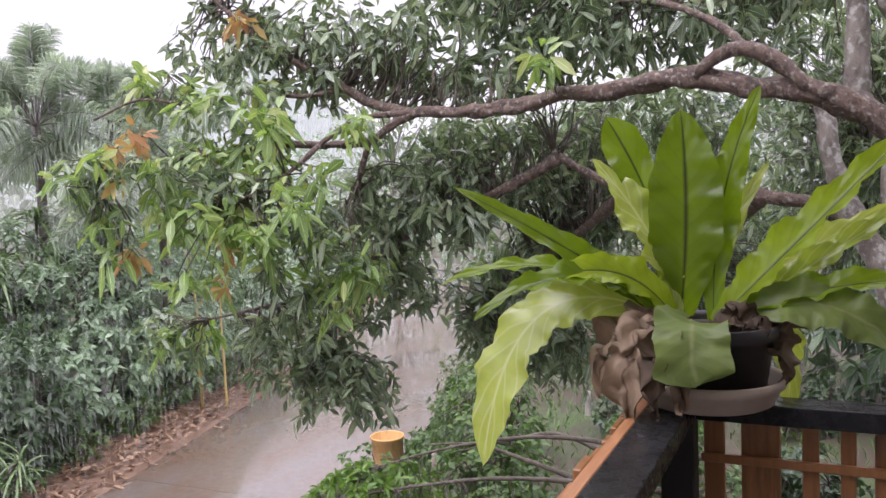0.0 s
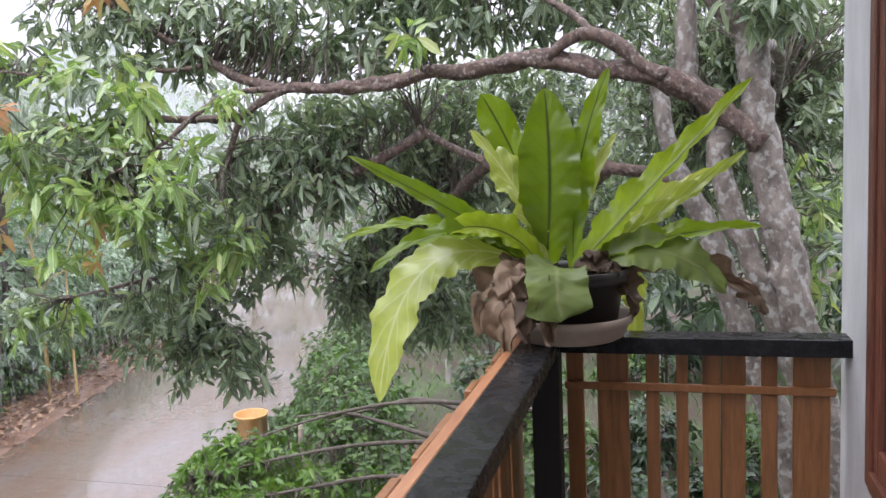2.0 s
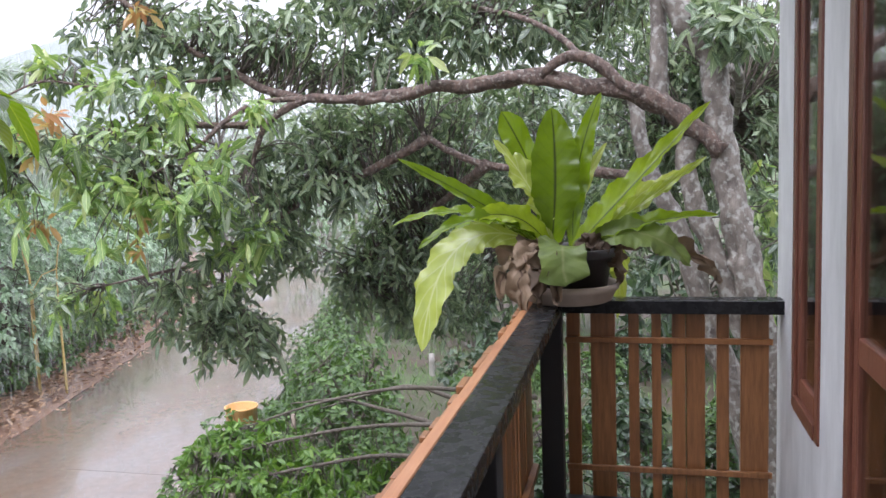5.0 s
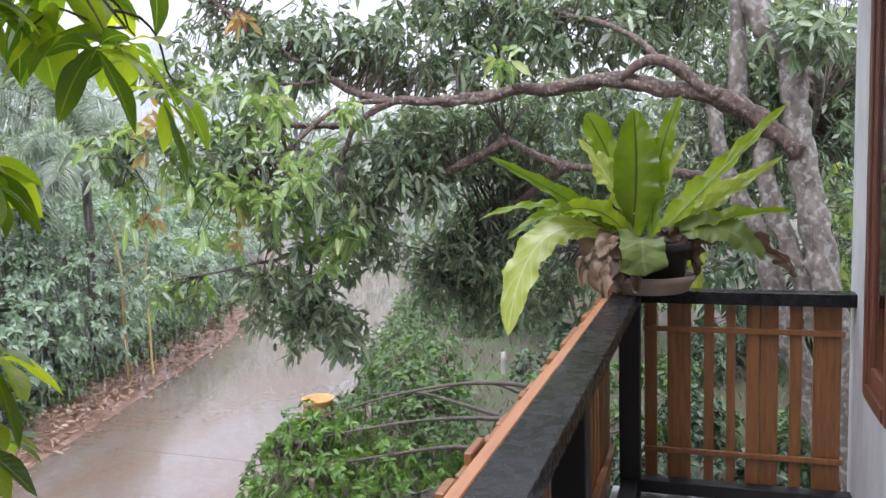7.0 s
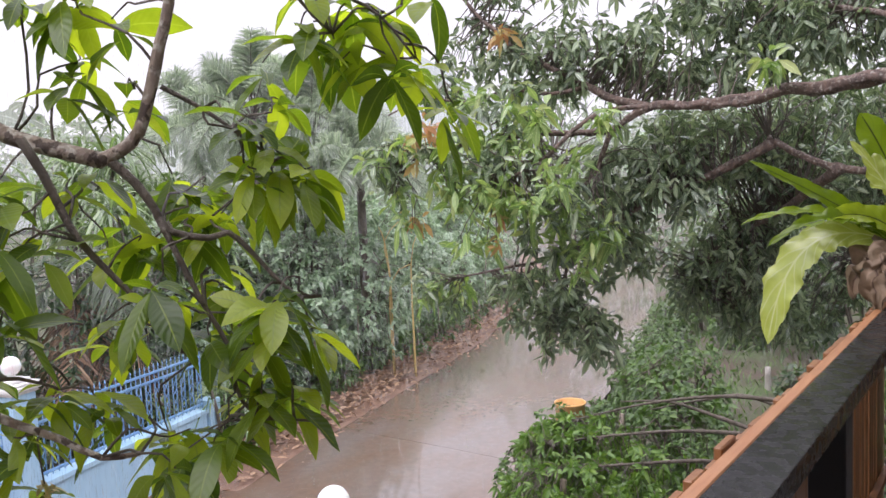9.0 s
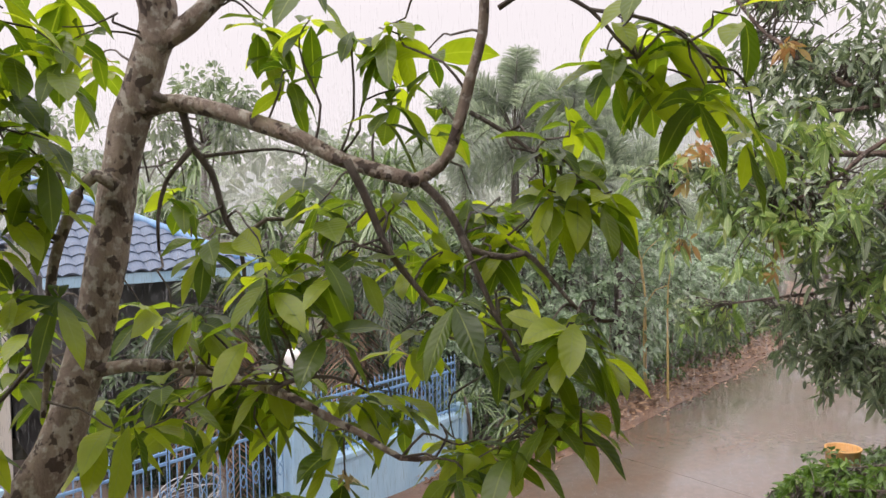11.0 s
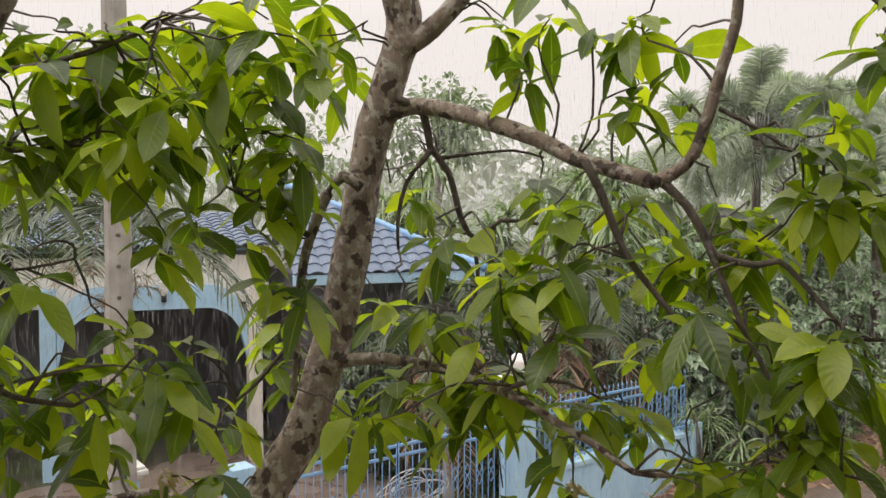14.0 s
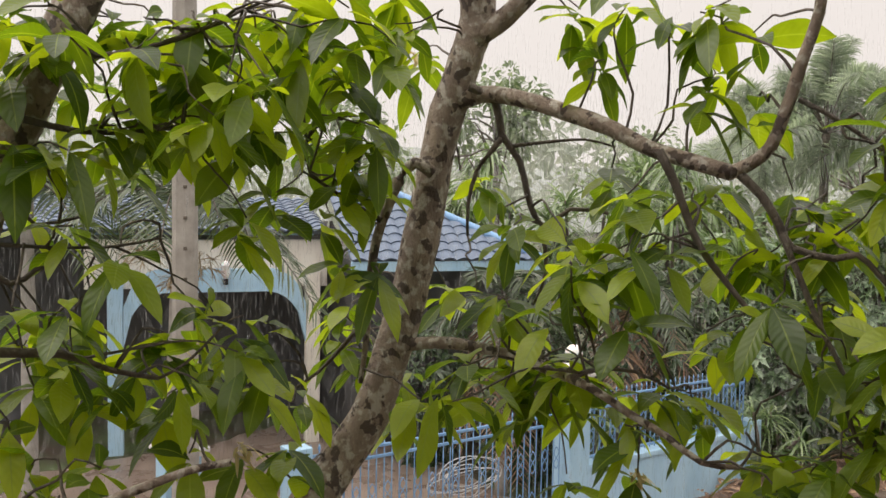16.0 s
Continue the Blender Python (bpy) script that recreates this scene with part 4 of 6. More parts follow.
blobs = [((-3.03, 3.00, 0.04), (0.50, 0.45, 0.28), 66, 'dark'), ((-3.28, 2.70, 0.40), (0.50, 0.45, 0.30), 63, 'dark'), ((-4.46, 2.80, 0.41), (0.35, 0.30, 0.22), 20, 'mix'),
         ((-2.47, 4.40, 0.37), (0.20, 0.40, 0.38), 54, 'dark'), ((-2.90, 3.60, 0.75), (0.40, 0.50, 0.35), 66, 'dark'), ((-2.00, 4.60, 0.65), (0.70, 0.60, 0.60), 180, 'dark'),
         ((-1.81, 5.00, -0.01), (0.60, 0.60, 0.30), 120, 'dark'), ((-2.42, 3.30, 1.45), (0.60, 0.50, 0.45), 135, 'dark'), ((-2.82, 2.50, 1.15), (0.50, 0.40, 0.35), 62, 'mix'),
         ((-3.37, 2.30, 1.54), (0.50, 0.40, 0.35), 42, 'mix'), ((-3.69, 2.00, 1.64), (0.45, 0.40, 0.30), 30, 'mix'), ((-4.24, 1.80, 1.57), (0.22, 0.30, 0.32), 21, 'mix'),
         ((-3.51, 2.50, 2.08), (0.50, 0.40, 0.28), 38, 'mix'), ((-3.00, 3.00, 2.55), (0.70, 0.50, 0.40), 96, 'dark')]
blobs += [((-3.89, 3.00, 2.76), (0.45, 0.50, 0.35), 36, 'dark'), ((-4.23, 2.60, 2.39), (0.35, 0.40, 0.30), 18, 'mix'), ((-1.89, 3.10, 2.54), (0.80, 0.50, 0.40), 150, 'dark'),
         ((-0.85, 3.20, 2.57), (0.80, 0.60, 0.35), 135, 'dark'), ((-2.06, 3.90, 1.75), (0.80, 0.50, 0.40), 150, 'dark'), ((-1.10, 4.60, 1.79), (0.90, 0.60, 0.60), 195, 'dark'),
         ((0.01, 3.80, 2.63), (0.60, 0.60, 0.40), 90, 'dark'), ((1.26, 5.00, 1.76), (0.90, 0.80, 0.90), 195, 'dark'), ((0.41, 6.00, 1.39), (1.20, 0.80, 1.20), 225, 'dark'),
         ((0.89, 2.10, 2.29), (0.20, 0.16, 0.16), 24, 'dark'), ((1.24, 2.90, 0.85), (0.14, 0.30, 0.45), 32, 'mix'), ((1.44, 5.00, 2.64), (0.90, 0.80, 0.80), 150, 'dark'),
         ((0.84, 4.80, 2.66), (0.60, 0.60, 0.60), 90, 'dark'), ((0.45, 5.60, 2.39), (0.90, 0.70, 0.80), 135, 'dark'), ((-1.26, 4.20, 1.30), (0.50, 0.40, 0.30), 75, 'dark'),
         ((-0.70, 6.00, 0.58), (1.30, 0.80, 0.90), 225, 'dark'), ((-2.83, 3.20, 3.49), (1.60, 0.80, 0.50), 120, 'dark'), ((-0.41, 3.30, 3.26), (1.40, 0.80, 0.50), 120, 'dark')]
blobs += [((-3.77, 1.70, 1.84), (0.20, 0.20, 0.20), 5, 'rust'), ((-4.08, 1.90, 1.11), (0.14, 0.14, 0.12), 4, 'rust'), ((-3.23, 1.90, 1.00), (0.08, 0.08, 0.06), 2, 'rust'),
         ((-3.47, 2.60, 2.77), (0.08, 0.10, 0.08), 2, 'rust'), ((-2.81, 1.90, 1.99), (0.09, 0.09, 0.07), 3, 'young'), ((-2.67, 2.30, 1.61), (0.09, 0.09, 0.07), 3, 'young'),
         ((-3.08, 1.90, 1.37), (0.09, 0.09, 0.07), 3, 'young'), ((-2.87, 1.90, 1.28), (0.09, 0.09, 0.07), 3, 'young'), ((-3.57, 1.90, 1.24), (0.09, 0.09, 0.07), 3, 'young'),
         ((-2.59, 2.30, 0.71), (0.09, 0.09, 0.07), 3, 'young'), ((-1.10, 2.30, 2.28), (0.09, 0.09, 0.07), 2, 'young'), ((-2.48, 2.30, 1.94), (0.09, 0.09, 0.07), 3, 'young'),
         ((-3.35, 1.90, 1.44), (0.09, 0.09, 0.07), 3, 'young'), ((-3.48, 1.90, 0.97), (0.09, 0.09, 0.07), 3, 'young'), ((-3.64, 1.90, 1.42), (0.09, 0.09, 0.07), 3, 'young'),
         ((-2.65, 1.90, 1.40), (0.09, 0.09, 0.07), 3, 'young')]
sets = {'dark': [[], []], 'young': [[], []], 'rust': [[], []]}
for centre, radii, n, kind in blobs:
    for tip in ellipsoid_points(rng, centre, radii, n):
        if tip[2] > 3.9 or tip[1] < 1.0:
            continue
        d, c = twig_to(twigs, anchors, tip, rng)
        k = {'mix': 'young' if rng.uniform() < 0.36 else 'dark', 'rust': 'rust' if rng.uniform() < 0.7 else 'young'}.get(kind, kind)
        sets[k][0].append(tip)
        sets[k][1].append(unit(d * 0.9 + np.array([0, 0, -0.3]) + rng.normal(0, 0.45, 3)))
        if rng.uniform() < 0.45:
            sets['dark' if kind == 'dark' else k][0].append(c[int(len(c) * 0.6)])
            sets['dark' if kind == 'dark' else k][1].append(unit(d + rng.normal(0, 0.5, 3)))
tagged(twigs.make("fine_branching", TWIG, mango), kind="stuff")
for key, mat, lab in (('dark', HAZED_MANGO_LEAF, "dense dark green drooping leaves, lightened for rain haze"), ('young', MANGO_YOUNG, "light green young leaves"), ('rust', MANGO_RUST, "rusty orange new leaves")):
    P, D, N = whorl(sets[key][0], sets[key][1], 8, 1.75, rng, 0.5)
    n = len(P)
    P, D = P + rng.normal(0, 0.03, (n, 3)), D + rng.normal(0, 0.35, (n, 3)) - UP * 0.12
    L = rng.uniform(0.075, 0.145, n) * (1.3 if key == 'young' else 1.0)
    leaves("crown", mat, mango, P, D, N, L, L * rng.uniform(0.15, 0.19, n), rng.uniform(0.1, 0.65, n), shape_broad, 3, 0.3, 0.12, lab)


# ---- broad-leaved tree close to the balcony
ylang = thing("broad_leaved_tree", "slender broad-leaved tree with spotted pale bark close to the balcony", "tree")
rng = np.random.default_rng(23)
nanch = []


def near_limb(name, pts, r0, r1, mat=NEAR_BARK, sides=12, lump=0.15, label=""):
    v, f, c = tube(pts, r0, r1, sides, 0.035, lump)
    pydata(name, v, f, mat, ylang, label)
    nanch.append(c)


near_limb("trunk", [(-2.6, -3.95, -3.7), (-2.5, -3.85, -1.5), (-2.35, -3.72, 0.0), (-1.90, -3.69, 0.62), (-1.95, -3.56, 0.81), (-1.96, -3.47, 0.94), (-1.98, -3.41, 1.08), (-2.00, -3.36, 1.24), (-2.00, -3.32, 1.42), (-2.00, -3.29, 1.58), (-1.98, -3.26, 1.75), (-1.94, -3.22, 1.92), (-1.91, -3.19, 2.04), (-1.89, -3.22, 2.16), (-1.86, -3.27, 2.31), (-1.75, -3.33, 2.59)], 0.095, 0.043, NEAR_BARK, 18, 0.16, "pale trunk with dark knots and lichen")
near_limb("limb", [(-1.91, -3.21, 1.98), (-1.88, -3.15, 2.02), (-1.84, -3.10, 2.07), (-1.79, -3.03, 2.17), (-1.71, -2.97, 2.30)], 0.034, 0.02, NEAR_BARK, 9, 0.15)
near_limb("limb", [(-1.94, -3.23, 1.81), (-1.90, -3.18, 1.83), (-1.82, -3.13, 1.82), (-1.67, -3.04, 1.77), (-1.55, -2.97, 1.72), (-1.46, -2.92, 1.67), (-1.36, -2.88, 1.64), (-1.28, -2.82, 1.61)], 0.026, 0.018, NEAR_BARK, 12, 0.15)
near_limb("limb", [(-1.28, -2.83, 1.61), (-1.26, -2.79, 1.63), (-1.23, -2.76, 1.67), (-1.20, -2.74, 1.77), (-1.18, -2.73, 1.85), (-1.15, -2.72, 1.94), (-1.13, -2.73, 2.03), (-1.09, -2.75, 2.17)], 0.016, 0.01, NEAR_BARK, 10, 0.15)
near_limb("branch", [(-1.27, -2.81, 1.61), (-1.24, -2.77, 1.56), (-1.22, -2.74, 1.50), (-1.20, -2.72, 1.45), (-1.14, -2.66, 1.43), (-1.11, -2.63, 1.44), (-1.08, -2.60, 1.40), (-1.01, -2.57, 1.32), (-0.97, -2.55, 1.29), (-0.94, -2.52, 1.29)], 0.011, 0.003, TWIG, 8, 0.15)
near_limb("branch", [(-1.21, -2.74, 1.48), (-1.18, -2.71, 1.38), (-1.14, -2.68, 1.27), (-1.10, -2.66, 1.19), (-1.06, -2.68, 1.11), (-1.02, -2.66, 1.04), (-0.92, -2.58, 1.02)], 0.008, 0.003, TWIG, 7, 0.15)
near_limb("branch", [(-1.14, -2.68, 2.00), (-1.07, -2.62, 2.04), (-1.00, -2.53, 1.99), (-0.96, -2.48, 1.92), (-0.93, -2.45, 1.88)], 0.007, 0.003, TWIG, 7, 0.15)
near_limb("branch", [(-1.00, -2.53, 1.99), (-0.90, -2.44, 1.96), (-0.84, -2.38, 1.91), (-0.79, -2.33, 1.82)], 0.005, 0.0025, TWIG, 7, 0.15)
near_limb("branch", [(-1.21, -2.71, 1.77), (-1.16, -2.64, 1.72), (-1.10, -2.57, 1.65), (-1.05, -2.53, 1.60)], 0.006, 0.003, TWIG, 7, 0.15)
near_limb("branch", [(-1.37, -2.95, 1.66), (-1.35, -2.92, 1.59), (-1.34, -2.89, 1.51), (-1.31, -2.87, 1.44), (-1.26, -2.81, 1.34), (-1.21, -2.76, 1.26), (-1.17, -2.73, 1.18)], 0.011, 0.004, TWIG, 8, 0.15)
near_limb("branch", [(-1.97, -3.40, 1.12), (-1.92, -3.34, 1.14), (-1.85, -3.27, 1.15), (-1.72, -3.16, 1.14), (-1.58, -3.10, 1.12), (-1.40, -3.09, 1.12), (-1.35, -3.02, 1.07), (-1.29, -2.96, 1.03), (-1.24, -2.90, 0.98), (-1.19, -2.84, 0.98)], 0.019, 0.006, NEAR_BARK, 10, 0.15)
near_limb("branch", [(-1.42, -3.13, 1.14), (-1.40, -3.07, 1.16), (-1.36, -3.00, 1.16), (-1.31, -2.94, 1.13)], 0.007, 0.003, TWIG, 7, 0.15)
near_limb("branch", [(-1.92, -3.31, 1.61), (-1.93, -3.36, 1.64), (-1.95, -3.40, 1.59), (-1.96, -3.43, 1.51), (-1.96, -3.46, 1.42), (-1.95, -3.48, 1.28), (-1.93, -3.49, 1.16), (-1.91, -3.51, 1.04)], 0.019, 0.007, NEAR_BARK, 9, 0.15)
near_limb("branch", [(-1.94, -3.45, 1.48), (-1.95, -3.52, 1.52), (-1.97, -3.58, 1.56), (-1.98, -3.64, 1.61), (-1.97, -3.65, 1.69)], 0.009, 0.003, TWIG, 7, 0.15)
near_limb("branch", [(-1.89, -3.22, 1.85), (-1.87, -3.15, 1.81), (-1.87, -3.13, 1.72), (-1.86, -3.08, 1.65), (-1.84, -3.05, 1.52), (-1.83, -3.01, 1.47), (-1.80, -2.95, 1.52), (-1.75, -2.86, 1.51)], 0.013, 0.005, TWIG, 8, 0.15)
near_limb("branch", [(-1.87, -3.13, 1.71), (-1.88, -3.16, 1.67), (-1.90, -3.19, 1.62), (-1.91, -3.21, 1.53), (-1.91, -3.21, 1.44)], 0.009, 0.004, TWIG, 7, 0.15)
near_limb("branch", [(-1.86, -3.10, 1.69), (-1.83, -3.03, 1.70), (-1.78, -2.92, 1.71), (-1.74, -2.85, 1.69)], 0.006, 0.003, TWIG, 7, 0.15)
near_limb("branch", [(-1.83, -3.02, 1.47), (-1.82, -3.01, 1.35), (-1.82, -3.05, 1.25), (-1.84, -3.11, 1.21)], 0.007, 0.003, TWIG, 7, 0.15)
near_limb("trunk", [(-1.95, -4.95, -3.7), (-1.9, -4.85, -1.0), (-1.73, -4.51, 1.17), (-1.78, -4.42, 1.40), (-1.79, -4.36, 1.59), (-1.80, -4.31, 1.70), (-1.79, -4.26, 1.82), (-1.78, -4.20, 1.95), (-1.76, -4.15, 2.05), (-1.71, -4.07, 2.23)], 0.075, 0.045, NEAR_BARK, 14, 0.14)
near_limb("branch", [(-1.73, -4.41, 1.41), (-1.74, -4.33, 1.34), (-1.75, -4.28, 1.37), (-1.75, -4.24, 1.38)], 0.01, 0.004, TWIG, 8, 0.15)
near_limb("branch", [(-1.54, -4.47, 1.25), (-1.57, -4.32, 1.22), (-1.58, -4.21, 1.21), (-1.58, -4.11, 1.17), (-1.58, -4.02, 1.15)], 0.014, 0.005, TWIG, 8, 0.15)
near_limb("branch", [(-1.38, -4.40, 0.98), (-1.41, -4.18, 0.94), (-1.43, -4.07, 0.96), (-1.44, -3.96, 0.99), (-1.44, -3.88, 1.00)], 0.016, 0.007, NEAR_BARK, 8, 0.15)
near_limb("branch", [(-1.68, -4.19, 1.90), (-1.70, -4.15, 1.84), (-1.70, -4.03, 1.87), (-1.69, -3.93, 1.91), (-1.68, -3.84, 1.96)], 0.01, 0.004, TWIG, 8, 0.15)
near_limb("branch", [(-1.75, -4.30, 1.70), (-1.76, -4.20, 1.68), (-1.77, -4.10, 1.68), (-1.77, -3.97, 1.70)], 0.009, 0.004, TWIG, 8, 0.15)
near_limb("branch", [(-1.74, -4.37, 1.55), (-1.75, -4.32, 1.52), (-1.75, -4.28, 1.47), (-1.77, -4.18, 1.49)], 0.007, 0.003, TWIG, 7, 0.15)
near_limb("branch", [(-1.73, -4.39, 1.43), (-1.75, -4.26, 1.42), (-1.77, -4.12, 1.42), (-1.77, -4.02, 1.44)], 0.005, 0.003, TWIG, 7, 0.15)
near_limb("branch", [(-1.94, -3.48, 1.22), (-1.94, -3.56, 1.13), (-1.94, -3.62, 1.07), (-1.94, -3.71, 1.01)], 0.008, 0.003, TWIG, 7, 0.15)
nanchors = np.vstack([c[len(c) // 4:] for c in nanch])
# over the main limb
tips = [(-1.63, -2.95, 1.90), (-2.22, -3.27, 1.98), (-2.06, -3.60, 1.92), (-1.82, -3.73, 1.75), (-1.83, -3.53, 1.75), (-2.03, -3.61, 1.70), (-1.85, -3.59, 1.57), (-1.89, -3.52, 1.63), (-2.25, -3.01, 1.62), (-1.78, -3.17, 1.48), (-1.74, -3.47, 1.97), (-1.75, -2.96, 2.05), (-1.46, -2.87, 1.98), (-1.57, -2.93, 2.02), (-1.37, -2.82, 1.80), (-1.41, -2.66, 1.78), (-1.33, -2.74, 1.93), (-1.40, -2.82, 1.99)]
# below the main limb
tips += [(-1.65, -2.91, 1.63), (-1.45, -2.98, 1.56), (-1.44, -2.80, 1.58), (-1.43, -2.43, 1.56), (-1.36, -2.37, 1.56), (-1.39, -2.56, 1.58), (-1.62, -3.05, 1.44), (-1.45, -2.99, 1.42), (-1.36, -2.93, 1.45), (-1.58, -2.63, 1.40), (-1.57, -3.00, 1.34), (-1.44, -3.13, 1.40), (-1.71, -3.20, 1.30), (-2.27, -3.15, 1.26), (-1.81, -3.12, 1.23), (-1.34, -3.03, 1.31), (-1.38, -2.68, 1.42), (-1.29, -2.62, 1.46)]
# round the low branch
tips += [(-2.34, -3.45, 1.20), (-2.33, -3.49, 1.09), (-1.71, -3.78, 1.12), (-1.94, -3.65, 1.02), (-1.78, -3.73, 0.94), (-1.78, -3.83, 0.92), (-2.20, -3.35, 0.90), (-1.80, -3.19, 1.01), (-1.71, -3.10, 1.05), (-1.64, -2.88, 1.03), (-1.37, -2.91, 1.14), (-1.54, -2.65, 1.19), (-1.30, -2.78, 1.25), (-1.36, -3.02, 1.04), (-1.59, -2.84, 0.83), (-1.68, -3.00, 0.82), (-1.45, -2.58, 0.92), (-1.26, -2.63, 0.96), (-1.62, -3.35, 1.09), (-1.51, -3.35, 1.17), (-1.63, -2.94, 1.13), (-1.72, -3.05, 1.11), (-1.70, -2.95, 1.02), (-1.52, -3.08, 1.16)]
# hanging ends
tips += [(-1.15, -2.67, 1.21), (-1.22, -2.47, 1.17), (-1.25, -2.44, 1.05), (-1.37, -2.41, 1.27), (-1.65, -3.84, 1.27), (-1.80, -3.90, 1.26), (-1.96, -3.94, 1.15), (-1.76, -4.01, 1.22), (-1.83, -3.77, 1.23), (-1.16, -2.78, 1.33), (-1.45, -2.76, 1.07), (-1.79, -3.13, 1.11), (-2.33, -3.41, 1.01), (-1.85, -3.58, 1.37)]
# upper growth of the second stem
tips += [(-1.76, -4.06, 1.67), (-1.99, -4.00, 1.72), (-1.74, -4.13, 1.68), (-2.02, -4.10, 1.62), (-1.67, -4.20, 1.63), (-1.99, -4.32, 1.49), (-1.72, -4.20, 1.47), (-1.81, -3.95, 1.69), (-1.79, -3.83, 1.65), (-1.91, -3.77, 1.94), (-1.69, -3.85, 1.93), (-1.76, -3.69, 1.99), (-1.57, -3.62, 1.96), (-1.72, -4.30, 1.88), (-1.79, -4.35, 1.83), (-1.69, -3.83, 1.49), (-1.90, -3.60, 1.50), (-1.81, -3.75, 1.55), (-1.94, -4.19, 1.24), (-1.90, -4.29, 1.21), (-1.78, -4.29, 1.10)]
# lower growth of the second stem
tips += [(-1.83, -4.19, 1.08), (-1.67, -4.28, 0.95), (-1.82, -4.06, 1.14), (-1.61, -4.20, 1.19), (-1.65, -4.32, 1.04), (-1.50, -4.13, 0.99), (-1.89, -4.01, 1.04), (-1.57, -3.94, 1.14), (-1.58, -4.30, 1.31), (-1.51, -4.19, 1.33), (-1.60, -3.88, 1.80), (-1.82, -3.96, 1.84), (-1.80, -4.05, 1.74), (-1.55, -3.91, 1.71), (-1.65, -4.07, 1.85)]
# far ends
tips += [(-0.96, -2.52, 1.89), (-0.98, -2.39, 1.88), (-0.81, -2.36, 1.80), (-0.80, -2.29, 1.81), (-0.92, -2.27, 1.95), (-0.80, -2.25, 2.00), (-1.05, -2.61, 1.70), (-1.02, -2.52, 1.60), (-1.04, -2.60, 1.58), (-0.93, -2.68, 1.28), (-0.99, -2.68, 1.29), (-0.99, -2.65, 1.21), (-0.99, -2.66, 1.12), (-0.95, -2.61, 1.12), (-1.18, -2.75, 0.95), (-1.26, -2.59, 0.92), (-1.24, -2.67, 0.98), (-1.24, -2.54, 1.48), (-0.96, -2.35, 1.97), (-0.99, -2.47, 1.99)]
# farthest ends
tips += [(-1.07, -2.01, 1.89), (-1.17, -2.23, 1.91), (-1.16, -2.39, 1.02), (-1.06, -2.46, 1.58), (-1.20, -2.37, 1.76)]
# thick upper growth
tips += [(-1.69, -4.31, 1.92), (-1.67, -4.23, 1.87), (-1.84, -4.12, 1.95), (-1.96, -4.02, 1.96), (-1.74, -3.95, 1.96), (-1.93, -3.75, 2.02), (-1.82, -3.65, 1.95), (-1.64, -3.58, 1.92), (-2.05, -4.24, 1.81), (-1.82, -4.00, 1.80), (-1.76, -3.85, 1.80), (-2.00, -3.89, 1.92), (-1.68, -4.31, 1.65), (-1.84, -3.44, 2.08), (-1.72, -3.81, 1.73), (-1.76, -3.58, 1.85), (-1.69, -3.52, 1.71)]
ntwigs = Pile()
cen, axs = [], []
for tip in tips:
    tip = np.array(tip)
    d, c = twig_to(ntwigs, nanchors, tip, rng, 0.0042, 0.0022, 0.12)
    cen.append(tip)
    axs.append(unit(d * 0.3 + UP * 0.9 + rng.normal(0, 0.22, 3)))
ecen, eaxs = [], []
for tip in tips:
    for k in range(rng.integers(0, 2)):
        q = np.array(tip) + rng.normal(0, 0.06, 3)
        d, c = twig_to(ntwigs, nanchors, q, rng, 0.0042, 0.0022, 0.12)
        ecen.append(q)
        eaxs.append(unit(d * 0.35 + UP * 0.8 + rng.normal(0, 0.3, 3)))
tagged(ntwigs.make("fine_branching", TWIG, ylang), kind="stuff")
base_leaf = []
for k in range(6):
    v, f, uv = leaf_arrays([(0, 0, 0)], [(0, 1, 0)], [(0.25 * math.sin(k * 2.2), 0, 1)], [1.0], [0.225 + 0.018 * (k % 3)], [0.30 + 0.14 * (k % 4)], shape_obovate, 10, 0.20 + 0.07 * (k % 2), 0.14)
    me = quad_mesh("leaf", v, f, uv)
    me.materials.append(NEAR_LEAF_OB)
    me.polygons.foreach_set("use_smooth", np.ones(len(me.polygons), bool))
    base_leaf.append(me)
P, D, N = whorl(cen, axs, 7.0, 1.55, rng, 0.25)
order = rng.permutation(len(P))
P, D, N = P[order], D[order], N[order]
cut = min(300, len(P))
for i in range(cut):
    d = unit(D[i] - UP * 0.35)
    s = unit(np.cross(d, N[i]))
    nn = np.cross(s, d)
    L = rng.uniform(0.09, 0.15)
    ob = new("leaf", base_leaf[i % 6])
    ob.parent = ylang
    ob.matrix_local = Matrix(((s[0] * L, d[0] * L, nn[0] * L, P[i][0]), (s[1] * L, d[1] * L, nn[1] * L, P[i][1]), (s[2] * L, d[2] * L, nn[2] * L, P[i][2]), (0, 0, 0, 1)))
P2, D2, N2 = whorl(ecen, eaxs, 6, 1.55, rng, 0.3)
P2, D2, N2 = np.vstack([P[cut:], P2]), np.vstack([D[cut:], D2]), np.vstack([N[cut:], N2])
L = rng.uniform(0.082, 0.138, len(P2))
leaves("crown", NEAR_LEAF, ylang, P2, D2 - UP * 0.35, N2, L, L * rng.uniform(0.19, 0.245, len(P2)), rng.uniform(0.25, 0.75, len(P2)), shape_obovate, 8, 0.25, 0.13)


